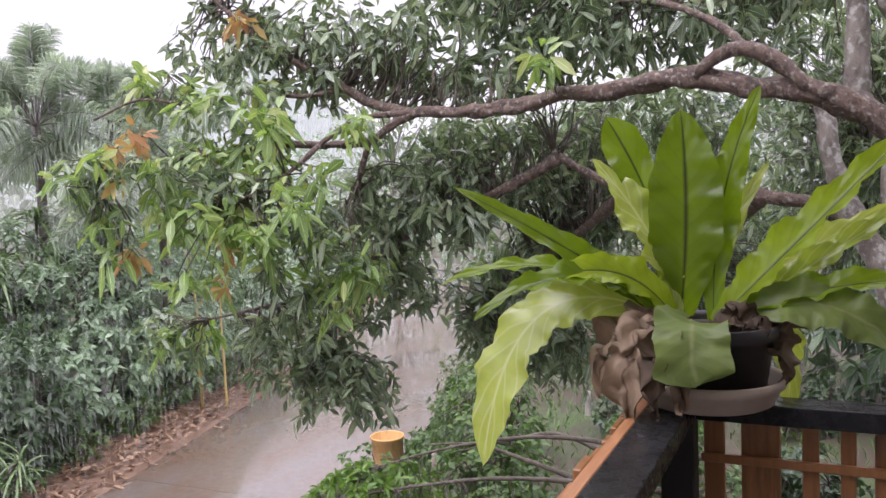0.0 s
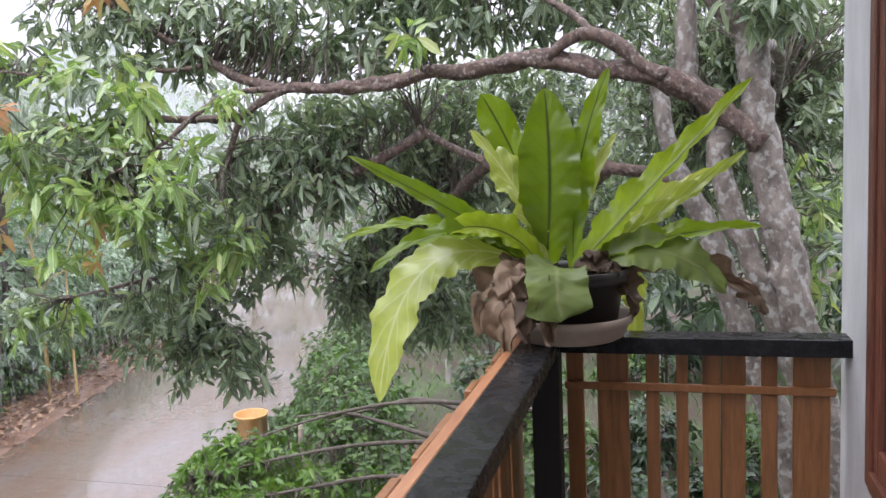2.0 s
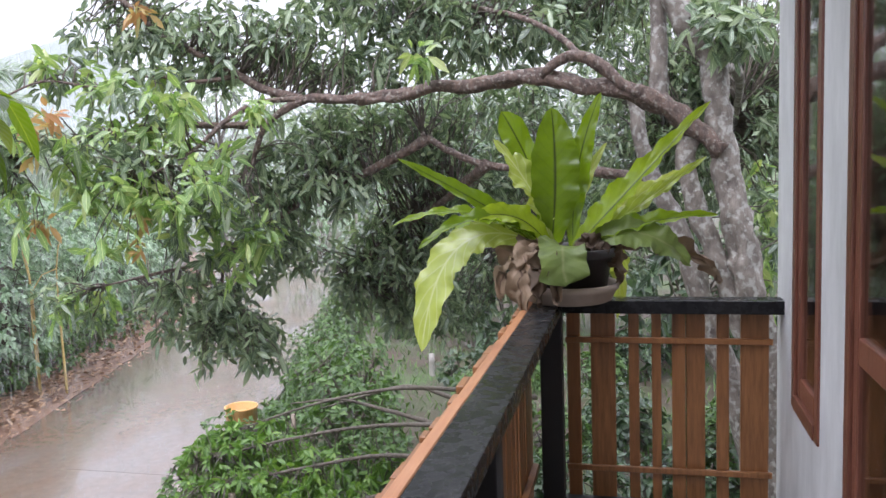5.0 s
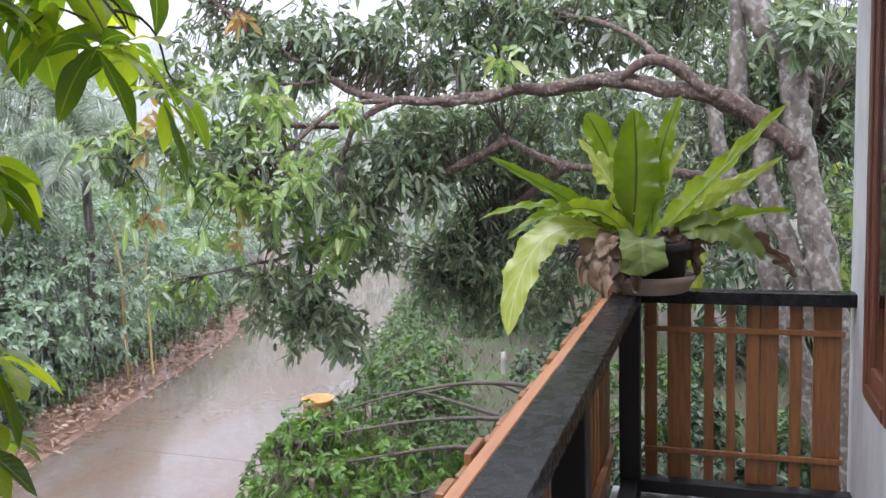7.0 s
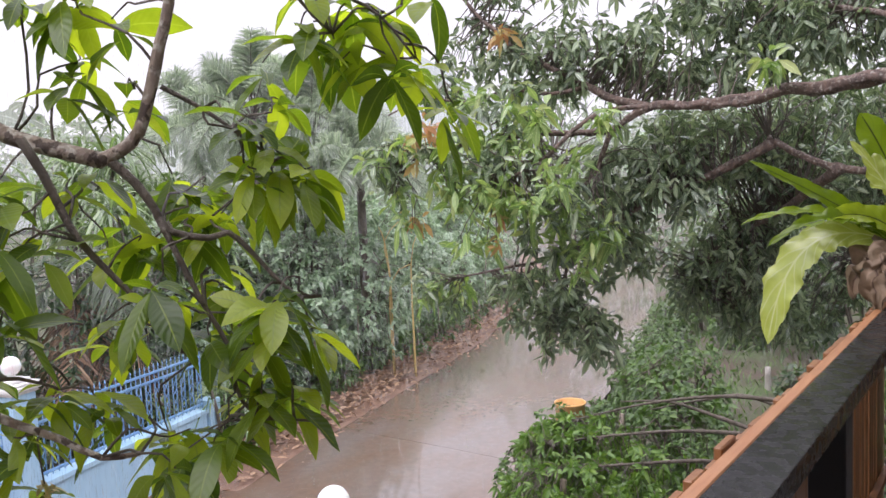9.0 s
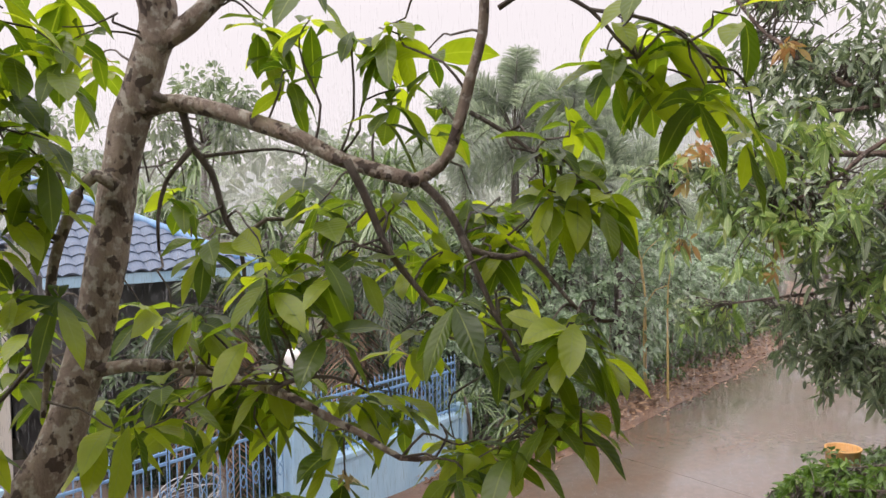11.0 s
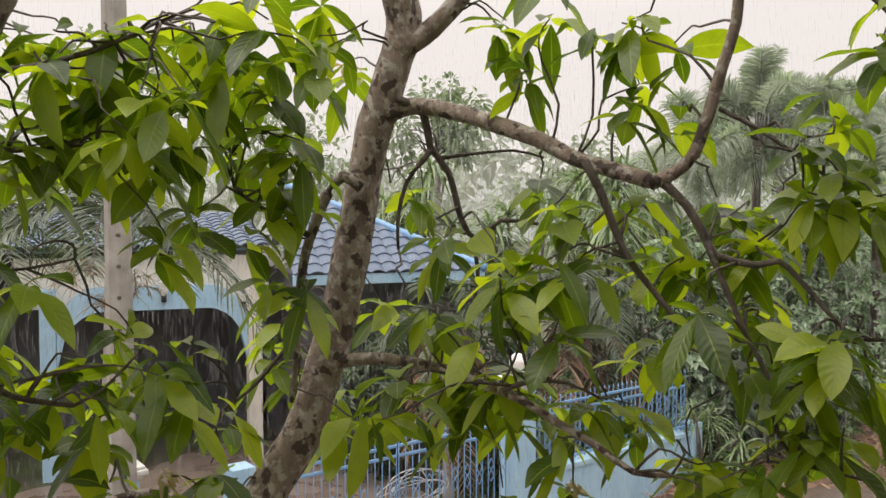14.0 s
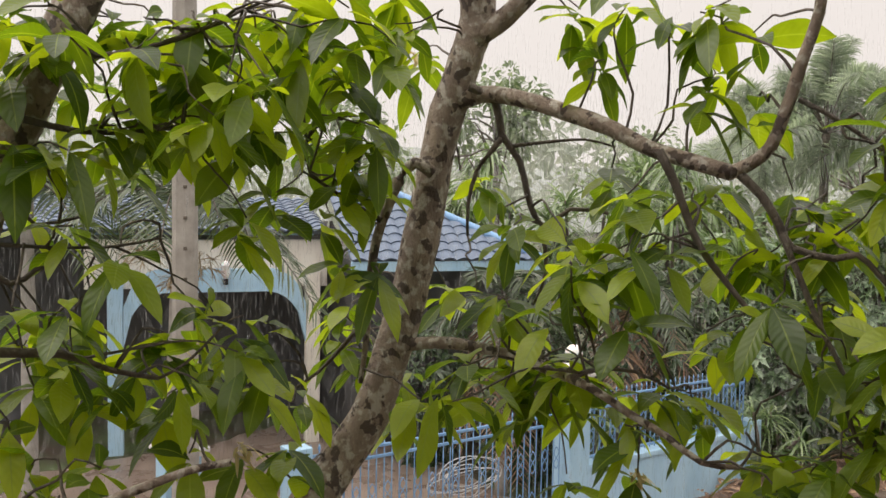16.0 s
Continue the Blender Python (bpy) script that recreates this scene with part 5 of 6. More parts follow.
BLOSSOM = leaf_material("cream_blossom", [(0.0, (0.50, 0.40, 0.20)), (0.6, (0.62, 0.55, 0.32)), (1.0, (0.55, 0.30, 0.12))], (1.1, 1.0, 0.8), 0.3, 0.5, veins=0.0)
for k, (p, n) in enumerate((((-2.20, -3.35, 0.90), 9), ((-2.22, -3.27, 1.98), 9), ((-1.78, -3.83, 0.92), 12), ((-1.59, -2.84, 0.83), 8), ((-1.96, -3.94, 1.15), 8))):
    az = RNG.uniform(0, 6.28, n)
    D = np.stack([np.cos(az), np.sin(az), RNG.uniform(-0.7, 0.5, n)], 1)
    leaves("blossom", BLOSSOM, ylang, np.array(p) + RNG.normal(0, 0.008, (n, 3)), D, UP + RNG.normal(0, 0.3, (n, 3)), RNG.uniform(0.03, 0.06, n), RNG.uniform(0.005, 0.009, n), 0.5, shape_strap, 5, 0.3, 0.0, "withered cream and orange blossom")

# ---------------------------------------------------------------- other plants
def shrub(at, radii, n, leaf, mat, seed, name="shrub", label="", category="shrub", width=0.2, count=7, spread=1.3, stems=6, group="", flat=0.0):
    """A bush: stems from the ground and whorls of leaves over a lumpy outline."""
    rg = np.random.default_rng(seed)
    t = thing(name, label, category, group)
    base = np.array(at, float)
    pile = Pile()
    c0 = base + UP * radii[2]
    lines = []
    for k in range(stems):
        a = 6.28 * k / stems + rg.uniform(0, 1)
        e = c0 + np.array([math.cos(a) * radii[0] * 0.6, math.sin(a) * radii[1] * 0.6, radii[2] * rg.uniform(-0.1, 0.7)])
        st = base + np.array([math.cos(a), math.sin(a), 0]) * 0.15
        v, f, c = tube([st - UP * 0.1, (st + e) / 2 + UP * 0.2 * radii[2], e], 0.03, 0.010, 6, 0.3)
        pile.add(v, f)
        lines.append(c)
    lines = np.vstack(lines)
    tip = ellipsoid_points(rg, c0, radii, n, 0.6)
    bump = np.array([1 + 0.35 * noise.noise(Vector((p - c0) / max(radii) * 2.3 + base)) for p in tip])
    tip = c0 + (tip - c0) * bump[:, None]
    tip = tip[tip[:, 2] > base[2] + 0.05]
    out = []
    for p in tip:
        out.append(unit((p - c0) / np.asarray(radii) * (1 - flat) + UP * (0.35 + flat) + rg.normal(0, 0.25, 3)))
        if rg.uniform() < 0.3:
            v, f, c = tube([lines[np.argmin(((lines - p) ** 2).sum(1))], p], 0.012, 0.005, 4, 0.5)
            pile.add(v, f)
    tagged(pile.make("stalk_work", TWIG, t), kind="stuff")
    P, D, N = whorl(tip, out, count, spread, rg)
    L = rg.uniform(0.7, 1.25, len(P)) * leaf
    leaves("crown", mat, t, P, D, N, L, L * width * rg.uniform(0.8, 1.2, len(P)), rg.uniform(0.15, 0.6, len(P)), shape_broad, 2, 0.3)
    return t


rs = np.random.default_rng(5)
# these shrubs carry the rain haze in their leaf colour
LBL = "overgrown broad-leaved roadside shrub beside the lane, leaves paled for rain haze"
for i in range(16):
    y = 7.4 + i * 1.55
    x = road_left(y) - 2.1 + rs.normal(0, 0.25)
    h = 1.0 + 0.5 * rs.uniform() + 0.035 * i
    shrub((x, y, ground_z(x, y) - 0.1), (1.25, 1.1, h), 210, 0.20, HAZED_SHRUB_LEAF, 100 + i, label=LBL, group="roadside shrubs", width=0.26)
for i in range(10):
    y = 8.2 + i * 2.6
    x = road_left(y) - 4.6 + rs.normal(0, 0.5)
    shrub((x, y, ground_z(x, y) - 0.1), (1.8, 1.6, 2.2 + 0.5 * rs.uniform()), 260, 0.29, HAZED_SHRUB_LEAF, 140 + i, label=LBL, group="roadside shrubs", width=0.26)
shrub((-15.6, 11.2, ROAD_Z), (1.6, 1.5, 2.20), 300, 0.18, HAZED_SHRUB_LEAF, 330, label=LBL, group="roadside shrubs", width=0.26)
shrub((-14.9, 11.9, ROAD_Z), (1.6, 1.5, 2.11), 300, 0.18, HAZED_SHRUB_LEAF, 331, label=LBL, group="roadside shrubs", width=0.26)
shrub((-14.3, 12.5, ROAD_Z), (1.6, 1.5, 2.02), 300, 0.18, HAZED_SHRUB_LEAF, 332, label=LBL, group="roadside shrubs", width=0.26)
shrub((-16.5, 10.3, ROAD_Z), (1.6, 1.5, 2.23), 300, 0.18, HAZED_SHRUB_LEAF, 333, label=LBL, group="roadside shrubs", width=0.26)
for i in range(12):
    y = 6.6 + i * 2.0
    x = road_left(y) - 0.95 + rs.normal(0, 0.12)
    shrub((x, y, ground_z(x, y) - 0.05), (0.6, 0.8, 0.42), 90, 0.13, WEED_LEAF, 170 + i, "weed_clump", "low green weeds at the foot of the roadside shrubs", "weeds", 0.24, 6, 1.3, 4, "roadside weeds")
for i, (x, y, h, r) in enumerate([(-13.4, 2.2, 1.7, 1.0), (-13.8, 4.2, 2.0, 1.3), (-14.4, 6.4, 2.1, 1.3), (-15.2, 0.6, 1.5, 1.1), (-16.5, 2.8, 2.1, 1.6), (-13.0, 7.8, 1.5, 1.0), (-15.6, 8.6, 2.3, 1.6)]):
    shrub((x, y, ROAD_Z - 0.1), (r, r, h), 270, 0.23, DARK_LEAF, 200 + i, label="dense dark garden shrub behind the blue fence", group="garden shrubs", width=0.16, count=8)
for i in range(34):
    y = 6.4 + 0.5 * i + rs.normal(0, 0.2)
    x = road_right(y) + 0.7 + rs.uniform(0, 2.6) * (i % 3 > 0)
    shrub((x, y, ground_z(x, y) - 0.1), (0.75, 0.7, (0.45 + 0.3 * rs.uniform()) * (0.35 if abs(y - 10.4) < 1.9 and x < -5.2 else 1.0)), 95, 0.13, WEED_LEAF, 230 + i, "weed_clump", "leafy green weeds on the bank above the lane", "weeds", 0.28, 6, 1.3, 4, "bank weeds")
for i in range(22):
    x, y = rs.uniform(-3.2, 2.6), rs.uniform(4.6, 11.5)
    shrub((x, y, ground_z(x, y) - 0.1), (0.6, 0.6, 0.3 + 0.25 * rs.uniform()), 90, 0.13, WEED_LEAF if i % 2 else DARK_LEAF, 900 + i, "weed_clump", "leafy green weeds in the shade under the mango tree", "weeds", 0.27, 6, 1.3, 4, "bank weeds")
# bushes 4, 7 and 8 take the leaf colour paled for haze
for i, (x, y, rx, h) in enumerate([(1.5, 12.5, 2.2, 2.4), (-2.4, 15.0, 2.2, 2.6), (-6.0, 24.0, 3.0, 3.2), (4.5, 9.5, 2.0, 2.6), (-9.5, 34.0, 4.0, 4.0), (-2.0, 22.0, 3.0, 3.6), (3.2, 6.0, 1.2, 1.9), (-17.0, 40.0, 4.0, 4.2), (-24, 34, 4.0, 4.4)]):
    shrub((x, y, ground_z(x, y) - 0.1), (rx, rx, h), 290, 0.34, DARK_LEAF if i not in (4, 7, 8) else HAZED_SHRUB_LEAF, 260 + i, label="dense dark green undergrowth under the trees", group="undergrowth", width=0.2)

# grass on the bank under the mango tree
n = 5000
gxx, gyy = RNG.uniform(-5.5, 4.5, n), RNG.uniform(3.0, 16.0, n)
eyy = RNG.uniform(3.0, 24.0, 7000)
exx = np.array([road_right(y) for y in eyy]) + 0.12 + RNG.exponential(0.75, 7000)
gxx, gyy = np.concatenate([gxx, exx]), np.concatenate([gyy, eyy])
ok = np.array([x > road_right(y) + 0.1 for x, y in zip(gxx, gyy)])
gxx, gyy = gxx[ok], gyy[ok]
gzz = np.array([ground_z(x, y) for x, y in zip(gxx, gyy)])
a = RNG.uniform(0, 6.28, len(gxx))
D = np.stack([np.cos(a) * 0.6, np.sin(a) * 0.6, np.ones(len(gxx))], 1)
tagged(leaves("grass", WEED_LEAF, None, np.stack([gxx, gyy, gzz], 1), D, np.stack([np.cos(a), np.sin(a), -0.3 + 0 * a], 1), RNG.uniform(0.12, 0.34, len(gxx)), RNG.uniform(0.008, 0.02, len(gxx)), 0.3, shape_strap, 2),
       "short wet grass and weeds on the bank", "grass", kind="stuff")


def strap_plant(at, height, heads, leaf, n, seed, label, name="strap_leaved_plant"):
    """Canes with heads of long arching strap leaves."""
    rg = np.random.default_rng(seed)
    t = thing(name, label, "shrub", "strap-leaved plants")
    base = np.array(at, float)
    P, D, N = [], [], []
    for k in range(heads):
        top = base + np.array([rg.normal(0, 0.5), rg.normal(0, 0.5), height * rg.uniform(0.55, 1.0)])
        v, f, c = tube([base + rg.normal(0, 0.15, 3) * [1, 1, 0], (base + top) / 2 + rg.normal(0, 0.15, 3), top], 0.05, 0.03, 7, 0.3)
        pydata("cane", v, f, TWIG, t)
        for j in range(n):
            az, el = rg.uniform(0, 6.28), rg.uniform(0.1, 1.35)
            d = np.array([math.cos(az) * math.cos(el), math.sin(az) * math.cos(el), math.sin(el)])
            P.append(top - UP * rg.uniform(0, 0.35))
            D.append(d)
            N.append(UP + d * 0.1 + rg.normal(0, 0.2, 3))
    n = len(P)
    L = rg.uniform(0.7, 1.2, n) * leaf
    leaves("crown", STRAP_LEAF, t, P, D, N, L, L * 0.03, rg.uniform(0.45, 1.1, n), shape_strap, 6, 0.4)
    return t


for i, (x, y, h) in enumerate([(-16.8, 5.0, 5.9), (-18.0, 7.6, 6.3), (-15.8, 7.0, 5.0), (-19.0, 10.5, 5.6), (-16.5, 9.8, 4.6), (-19.5, 3.4, 6.3), (-18.5, 0.8, 5.6), (-16.4, 8.4, 5.0), (-17.4, 11.4, 5.2), (-17.2, 13.4, 5.0), (-20.5, 8.5, 6.6)]):
    strap_plant((x, y, ROAD_Z), h, 7, 1.25, 46, 300 + i, "tall clump of pale green strap-leaved plants")
strap_plant((-12.35, 6.3, ROAD_Z), 1.5, 5, 0.75, 30, 320, "strap-leaved plant at the end of the blue wall")
strap_plant((-12.2, 3.0, ROAD_Z), 1.9, 4, 0.7, 26, 321, "strap-leaved plant leaning over the blue wall")


def palm(at, top, r, fronds, flen, seed, label, leaflet=0.45, droop=0.9, plume=False, lean=(0, 0), dead=0, per=34):
    """A feather palm: ringed trunk, arching ribs and leaflets along each rib."""
    rg = np.random.default_rng(seed)
    t = thing("palm_tree", label, "palm", "palms")
    b = np.array([at[0], at[1], at[2]], float)
    e = np.array([at[0] + lean[0], at[1] + lean[1], top], float)
    v, f, c = tube([b, (b + e) / 2 + np.array([lean[0], lean[1], 0]) * 0.15, e], r * 1.15, r * 0.8, 12, 0.25, 0.1)
    pydata("trunk", v, f, POLE_CONCRETE if not plume else TWIG, t, "pale ringed palm trunk")
    ribs = Pile()
    # plume palms take the haze-paled colour, garden palms the plain one
    green = HAZED_PALM_LEAF if plume else PALM_DARK
    for mat, count in ((green, fronds), (DRY_LEAF, dead)):
        P, D, N, LL = [], [], [], []
        for k in range(count):
            az = 2.4 * k + rg.normal(0, 0.2)
            el = rg.uniform(0.15 if plume else 0.1, 1.5 if plume else 1.25) if mat is green else rg.uniform(-1.2, -0.5)
            h = np.array([math.cos(az), math.sin(az), 0])
            s = np.linspace(0, 1, 14)[:, None]
            fl = flen * rg.uniform(0.8, 1.1)
            line = e + h * (fl * s * math.cos(el)) + UP * (fl * s * math.sin(el) - droop * fl * s ** 2 * (0.45 + 0.35 * math.cos(el)))
            v, f, cc = tube(line, 0.02, 0.006, 5, 0.25)
            ribs.add(v, f)
            m = per
            ts = np.linspace(0.25 if plume else 0.12, 1.0, m)
            pts = np.stack([np.interp(ts, s[:, 0], line[:, j]) for j in range(3)], 1)
            tg = unit(np.gradient(pts, axis=0))
            sd = unit(np.cross(tg, UP))
            up = np.cross(sd, tg)
            for j in range(m):
                angs = (0.15, math.pi - 0.15) if not plume else (0.2, math.pi - 0.2, 1.3, 1.9, -0.5, math.pi + 0.5)
                for q in angs:
                    P.append(pts[j])
                    D.append(tg[j] * 0.75 + sd[j] * math.cos(q) + up[j] * math.sin(q) + rg.normal(0, 0.1, 3))
                    N.append(up[j] + rg.normal(0, 0.25, 3))
                    LL.append(leaflet * (0.45 + 0.65 * math.sin(math.pi * min(1, 0.15 + 0.8 * ts[j]))))
        if P:
            LL = np.array(LL)
            leaves("crown", mat, t, P, D, N, LL, LL * (0.035 if not plume else 0.028), 0.35, shape_strap, 3, 0.3)
    ribs.make("ribs", TWIG, t)
    return t


carport_palm = palm((-11.2, -4.15, ROAD_Z), 1.45, 0.11, 15, 2.0, 401, "slender garden palm with arching fronds beside the carport", 0.55, 1.1, lean=(0, 0.27))
PANICLE = leaf_material("dry_palm_blossom", [(0.0, (0.30, 0.22, 0.12)), (1.0, (0.50, 0.40, 0.26))], (1.1, 1.0, 0.9), 0.2, 0.6, veins=0.0)
for k, (dx, dy, dz) in enumerate(((0.25, -0.35, -0.35), (0.3, 0.35, -0.5), (0.35, 0.0, -0.75))):
    n = 90
    az = RNG.uniform(0, 6.28, n)
    leaves("blossom_spray", PANICLE, carport_palm, np.array([-11.2 + dx, -3.98 + dy, 1.15 + dz]) + RNG.normal(0, 0.08, (n, 3)), np.stack([np.cos(az), np.sin(az), RNG.uniform(-0.3, 0.6, n)], 1),
           UP + RNG.normal(0, 0.3, (n, 3)), RNG.uniform(0.2, 0.5, n), RNG.uniform(0.006, 0.012, n), 0.5, shape_strap, 3, 0.2, 0.0, "dry beige palm blossom spray")
palm((-14.5, -6.2, ROAD_Z), 1.6, 0.12, 15, 2.2, 402, "garden palm with arching fronds beside the carport", 0.55, 1.0)
palm((-12.8, 1.4, ROAD_Z), -0.2, 0.10, 11, 1.7, 403, "garden palm with hanging dry brown fronds behind the fence", 0.5, 1.2, dead=7)
palm((-13.6, 4.4, ROAD_Z), -0.1, 0.10, 9, 1.8, 404, "garden palm with hanging dry brown fronds behind the fence", 0.5, 1.2, dead=6)
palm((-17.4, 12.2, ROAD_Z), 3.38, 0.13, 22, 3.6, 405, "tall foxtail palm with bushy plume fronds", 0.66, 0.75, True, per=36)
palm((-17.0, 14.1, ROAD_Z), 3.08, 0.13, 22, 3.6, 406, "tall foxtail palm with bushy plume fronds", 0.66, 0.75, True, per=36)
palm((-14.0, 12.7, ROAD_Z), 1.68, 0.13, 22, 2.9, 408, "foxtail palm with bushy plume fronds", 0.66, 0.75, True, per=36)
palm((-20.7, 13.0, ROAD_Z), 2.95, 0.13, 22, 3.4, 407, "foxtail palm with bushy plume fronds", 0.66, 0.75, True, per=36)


def far_tree(at, height, radii, n, leaf, seed, label):
    rg = np.random.default_rng(seed)
    t = thing("tree", label, "tree", "far trees")
    b = np.array(at, float)
    c0 = b + UP * (height - radii[2])
    v, f, tr = tube([b, b + UP * height * 0.4 + rg.normal(0, 0.3, 3), c0], 0.3, 0.12, 9, 0.6, 0.2)
    pydata("trunk", v, f, MANGO_BARK, t)
    pile = Pile()
    P, D, N = [], [], []
    for k in range(26):
        d = unit(rg.normal(0, 1, 3) + [0, 0, 0.2])
        e = c0 + d * np.asarray(radii) * rg.uniform(0.55, 0.95)
        v, f, c = tube([tr[int(len(tr) * rg.uniform(0.55, 0.99))], (c0 + e) / 2, e], 0.08, 0.02, 5, 0.6)
        pile.add(v, f)
        sub = rg.uniform(0.18, 0.34)
        tip = ellipsoid_points(rg, e, np.asarray(radii) * sub, n, 0.2)
        for p in tip:
            P.append(p)
            D.append(unit(p - e) + rg.normal(0, 0.5, 3) - UP * 0.3)
            N.append(UP + rg.normal(0, 0.5, 3))
    pile.make("limb", TWIG, t)
    L = rg.uniform(0.6, 1.3, len(P)) * leaf
    leaves("crown", HAZED_FAR_LEAF, t, P, D, N, L, L * 0.24, 0.3, shape_broad, 2, 0.3)
    return t


for i, (x, y, h, r) in enumerate([(-42, -2.5, 13.5, 4.2), (-50, 6, 12, 4.5), (-44, 13.5, 12.5, 3.0), (-52, -14, 14, 5), (-40, -17, 15, 5.0), (-30, -14, 11, 4.0), (-34, 30, 10, 4.5), (-26, 46, 12, 6), (-6, 44, 12, 6), (8, 26, 11, 5), (10, 14, 9, 4), (-14, 56, 13, 6), (-48, 24, 10, 5)]):
    far_tree((x, y, ROAD_Z), h, (r, r, r * 0.95), 46, 0.55, 500 + i, "tall broad-crowned far tree with rain haze painted into its leaf colour")

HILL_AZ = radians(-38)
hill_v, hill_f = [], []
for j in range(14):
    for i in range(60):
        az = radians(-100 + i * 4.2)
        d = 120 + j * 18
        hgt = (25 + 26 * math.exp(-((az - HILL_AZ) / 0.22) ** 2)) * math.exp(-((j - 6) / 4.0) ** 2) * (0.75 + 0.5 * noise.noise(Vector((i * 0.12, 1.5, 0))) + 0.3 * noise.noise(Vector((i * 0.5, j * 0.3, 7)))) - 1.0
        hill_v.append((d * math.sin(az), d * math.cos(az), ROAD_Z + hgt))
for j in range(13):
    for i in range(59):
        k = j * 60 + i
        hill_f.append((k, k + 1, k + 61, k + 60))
tagged(pydata("backdrop_hills", hill_v, hill_f, HAZED_HILL), "low wooded hills in the distance, painted haze-pale", "hills", kind="structure")

# far woods on the slopes, their leaf colour greyed in place of haze
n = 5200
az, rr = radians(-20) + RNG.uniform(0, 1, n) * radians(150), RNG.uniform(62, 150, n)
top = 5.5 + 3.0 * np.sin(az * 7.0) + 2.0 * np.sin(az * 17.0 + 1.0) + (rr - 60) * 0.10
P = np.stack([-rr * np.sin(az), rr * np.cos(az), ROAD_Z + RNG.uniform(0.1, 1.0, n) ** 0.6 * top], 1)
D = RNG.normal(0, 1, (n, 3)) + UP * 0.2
tagged(leaves("far_woods", HAZED_WOODS_LEAF, None, P, D, UP + RNG.normal(0, 0.6, (n, 3)), RNG.uniform(1.2, 2.6, n), RNG.uniform(0.4, 0.8, n), 0.3, shape_broad, 3), "woods on the far slopes, rain haze painted into their colour", "woods", kind="stuff")

# ---------------------------------------------------------------- by the lane
STRAW_STEM = plain_material("straw_yellow_stem", (0.42, 0.30, 0.10), (0.58, 0.44, 0.18), 0.5, 14.0)
bare_bush = thing("bare_bush", "bare bush with straw-yellow stems among the roadside shrubs", "bush")
for way in (((-13.11, 12.66, -1.11), (-13.26, 12.67, -0.01), (-12.98, 12.94, 0.48)), ((-13.11, 12.66, -1.11), (-13.26, 12.67, -0.01), (-13.38, 12.61, 0.36)), ((-13.11, 12.66, -1.11), (-12.71, 13.04, -0.62)), ((-12.71, 13.04, -0.62), (-12.61, 13.20, 0.10))):
    foot = np.array([way[0][0], way[0][1], ROAD_Z])
    v, f, c = tube([foot, *way], 0.035, 0.012, 7, 0.25, 0.15)
    pydata("stem", v, f, STRAW_STEM, bare_bush)
drum = thing("plastic_drum", "open orange plastic drum standing beside the wet lane", "drum", at=(-7.2, 10.95, ROAD_Z + 0.008))
part("body", lathe([(0.02, 0.0), (0.27, 0.0), (0.285, 0.02), (0.30, 0.50), (0.318, 0.51), (0.32, 0.545), (0.305, 0.55), (0.292, 0.53), (0.275, 0.04), (0.02, 0.03)], 36), ORANGE, drum, "", True)


def stake(x, y, h, r, mat, label, tilt=0.05):
    t = thing("stake", label, "stake", "stakes", at=(x, y, ground_z(x, y) - 0.1))
    v, f, c = tube([(0, 0, 0), (tilt * h * 0.4, 0, h * 0.5), (tilt * h, 0, h + 0.1)], r, r * 0.85, 8, 0.15, 0.15)
    pydata("stick", v, f, mat, t)


stake(-5.1, 8.6, 0.62, 0.045, STAKE_WOOD, "short grey wooden stake beside the lane")
stake(-4.35, 5.1, 0.75, 0.05, STAKE_WOOD, "short grey wooden stake among the cut branches", 0.02)
stake(-3.45, 11.3, 0.42, 0.06, POLE_CONCRETE, "short white-painted marker post on the bank", 0.0)
for i in range(9):
    y = 8.2 + i * 1.9
    stake(road_left(y) - 1.15, y, 1.25 + 0.25 * (i % 3), 0.022, STAKE_WOOD, "thin weathered fence stick among the weeds", 0.06 * (-1) ** i)

heap = thing("cut_branches", "heap of cut leafy branches lying on the bank", "branches")
rng = np.random.default_rng(31)
ha = []
hz = ground_z(-3.5, 5.8)
for k, (p0, p1, bow) in enumerate([((-0.9, 6.4, -1.35), (-4.9, 6.3, -1.9), 0.25), ((-1.2, 6.0, -1.6), (-5.1, 5.7, -2.1), 0.15), ((-1.4, 5.6, -1.9), (-4.6, 5.2, -2.2), 0.12), ((-1.6, 6.6, -1.6), (-3.9, 6.9, -1.75), 0.2), ((-1.5, 5.2, -2.1), (-3.6, 4.7, -2.4), 0.1), ((-2.0, 6.2, -1.7), (-4.2, 6.6, -1.6), 0.15)]):
    p0, p1 = np.array(p0), np.array(p1)
    mid = (p0 + p1) / 2 + UP * bow
    v, f, c = tube([p0, mid + (p0 - p1) * 0.12 + rng.normal(0, 0.06, 3), mid - (p0 - p1) * 0.18, p1], 0.035, 0.01, 8, 0.1, 0.25)
    pydata("branch", v, f, TWIG, heap)
    ha.append(c)
ha = np.vstack(ha)
htw = Pile()
hc, hx = [], []
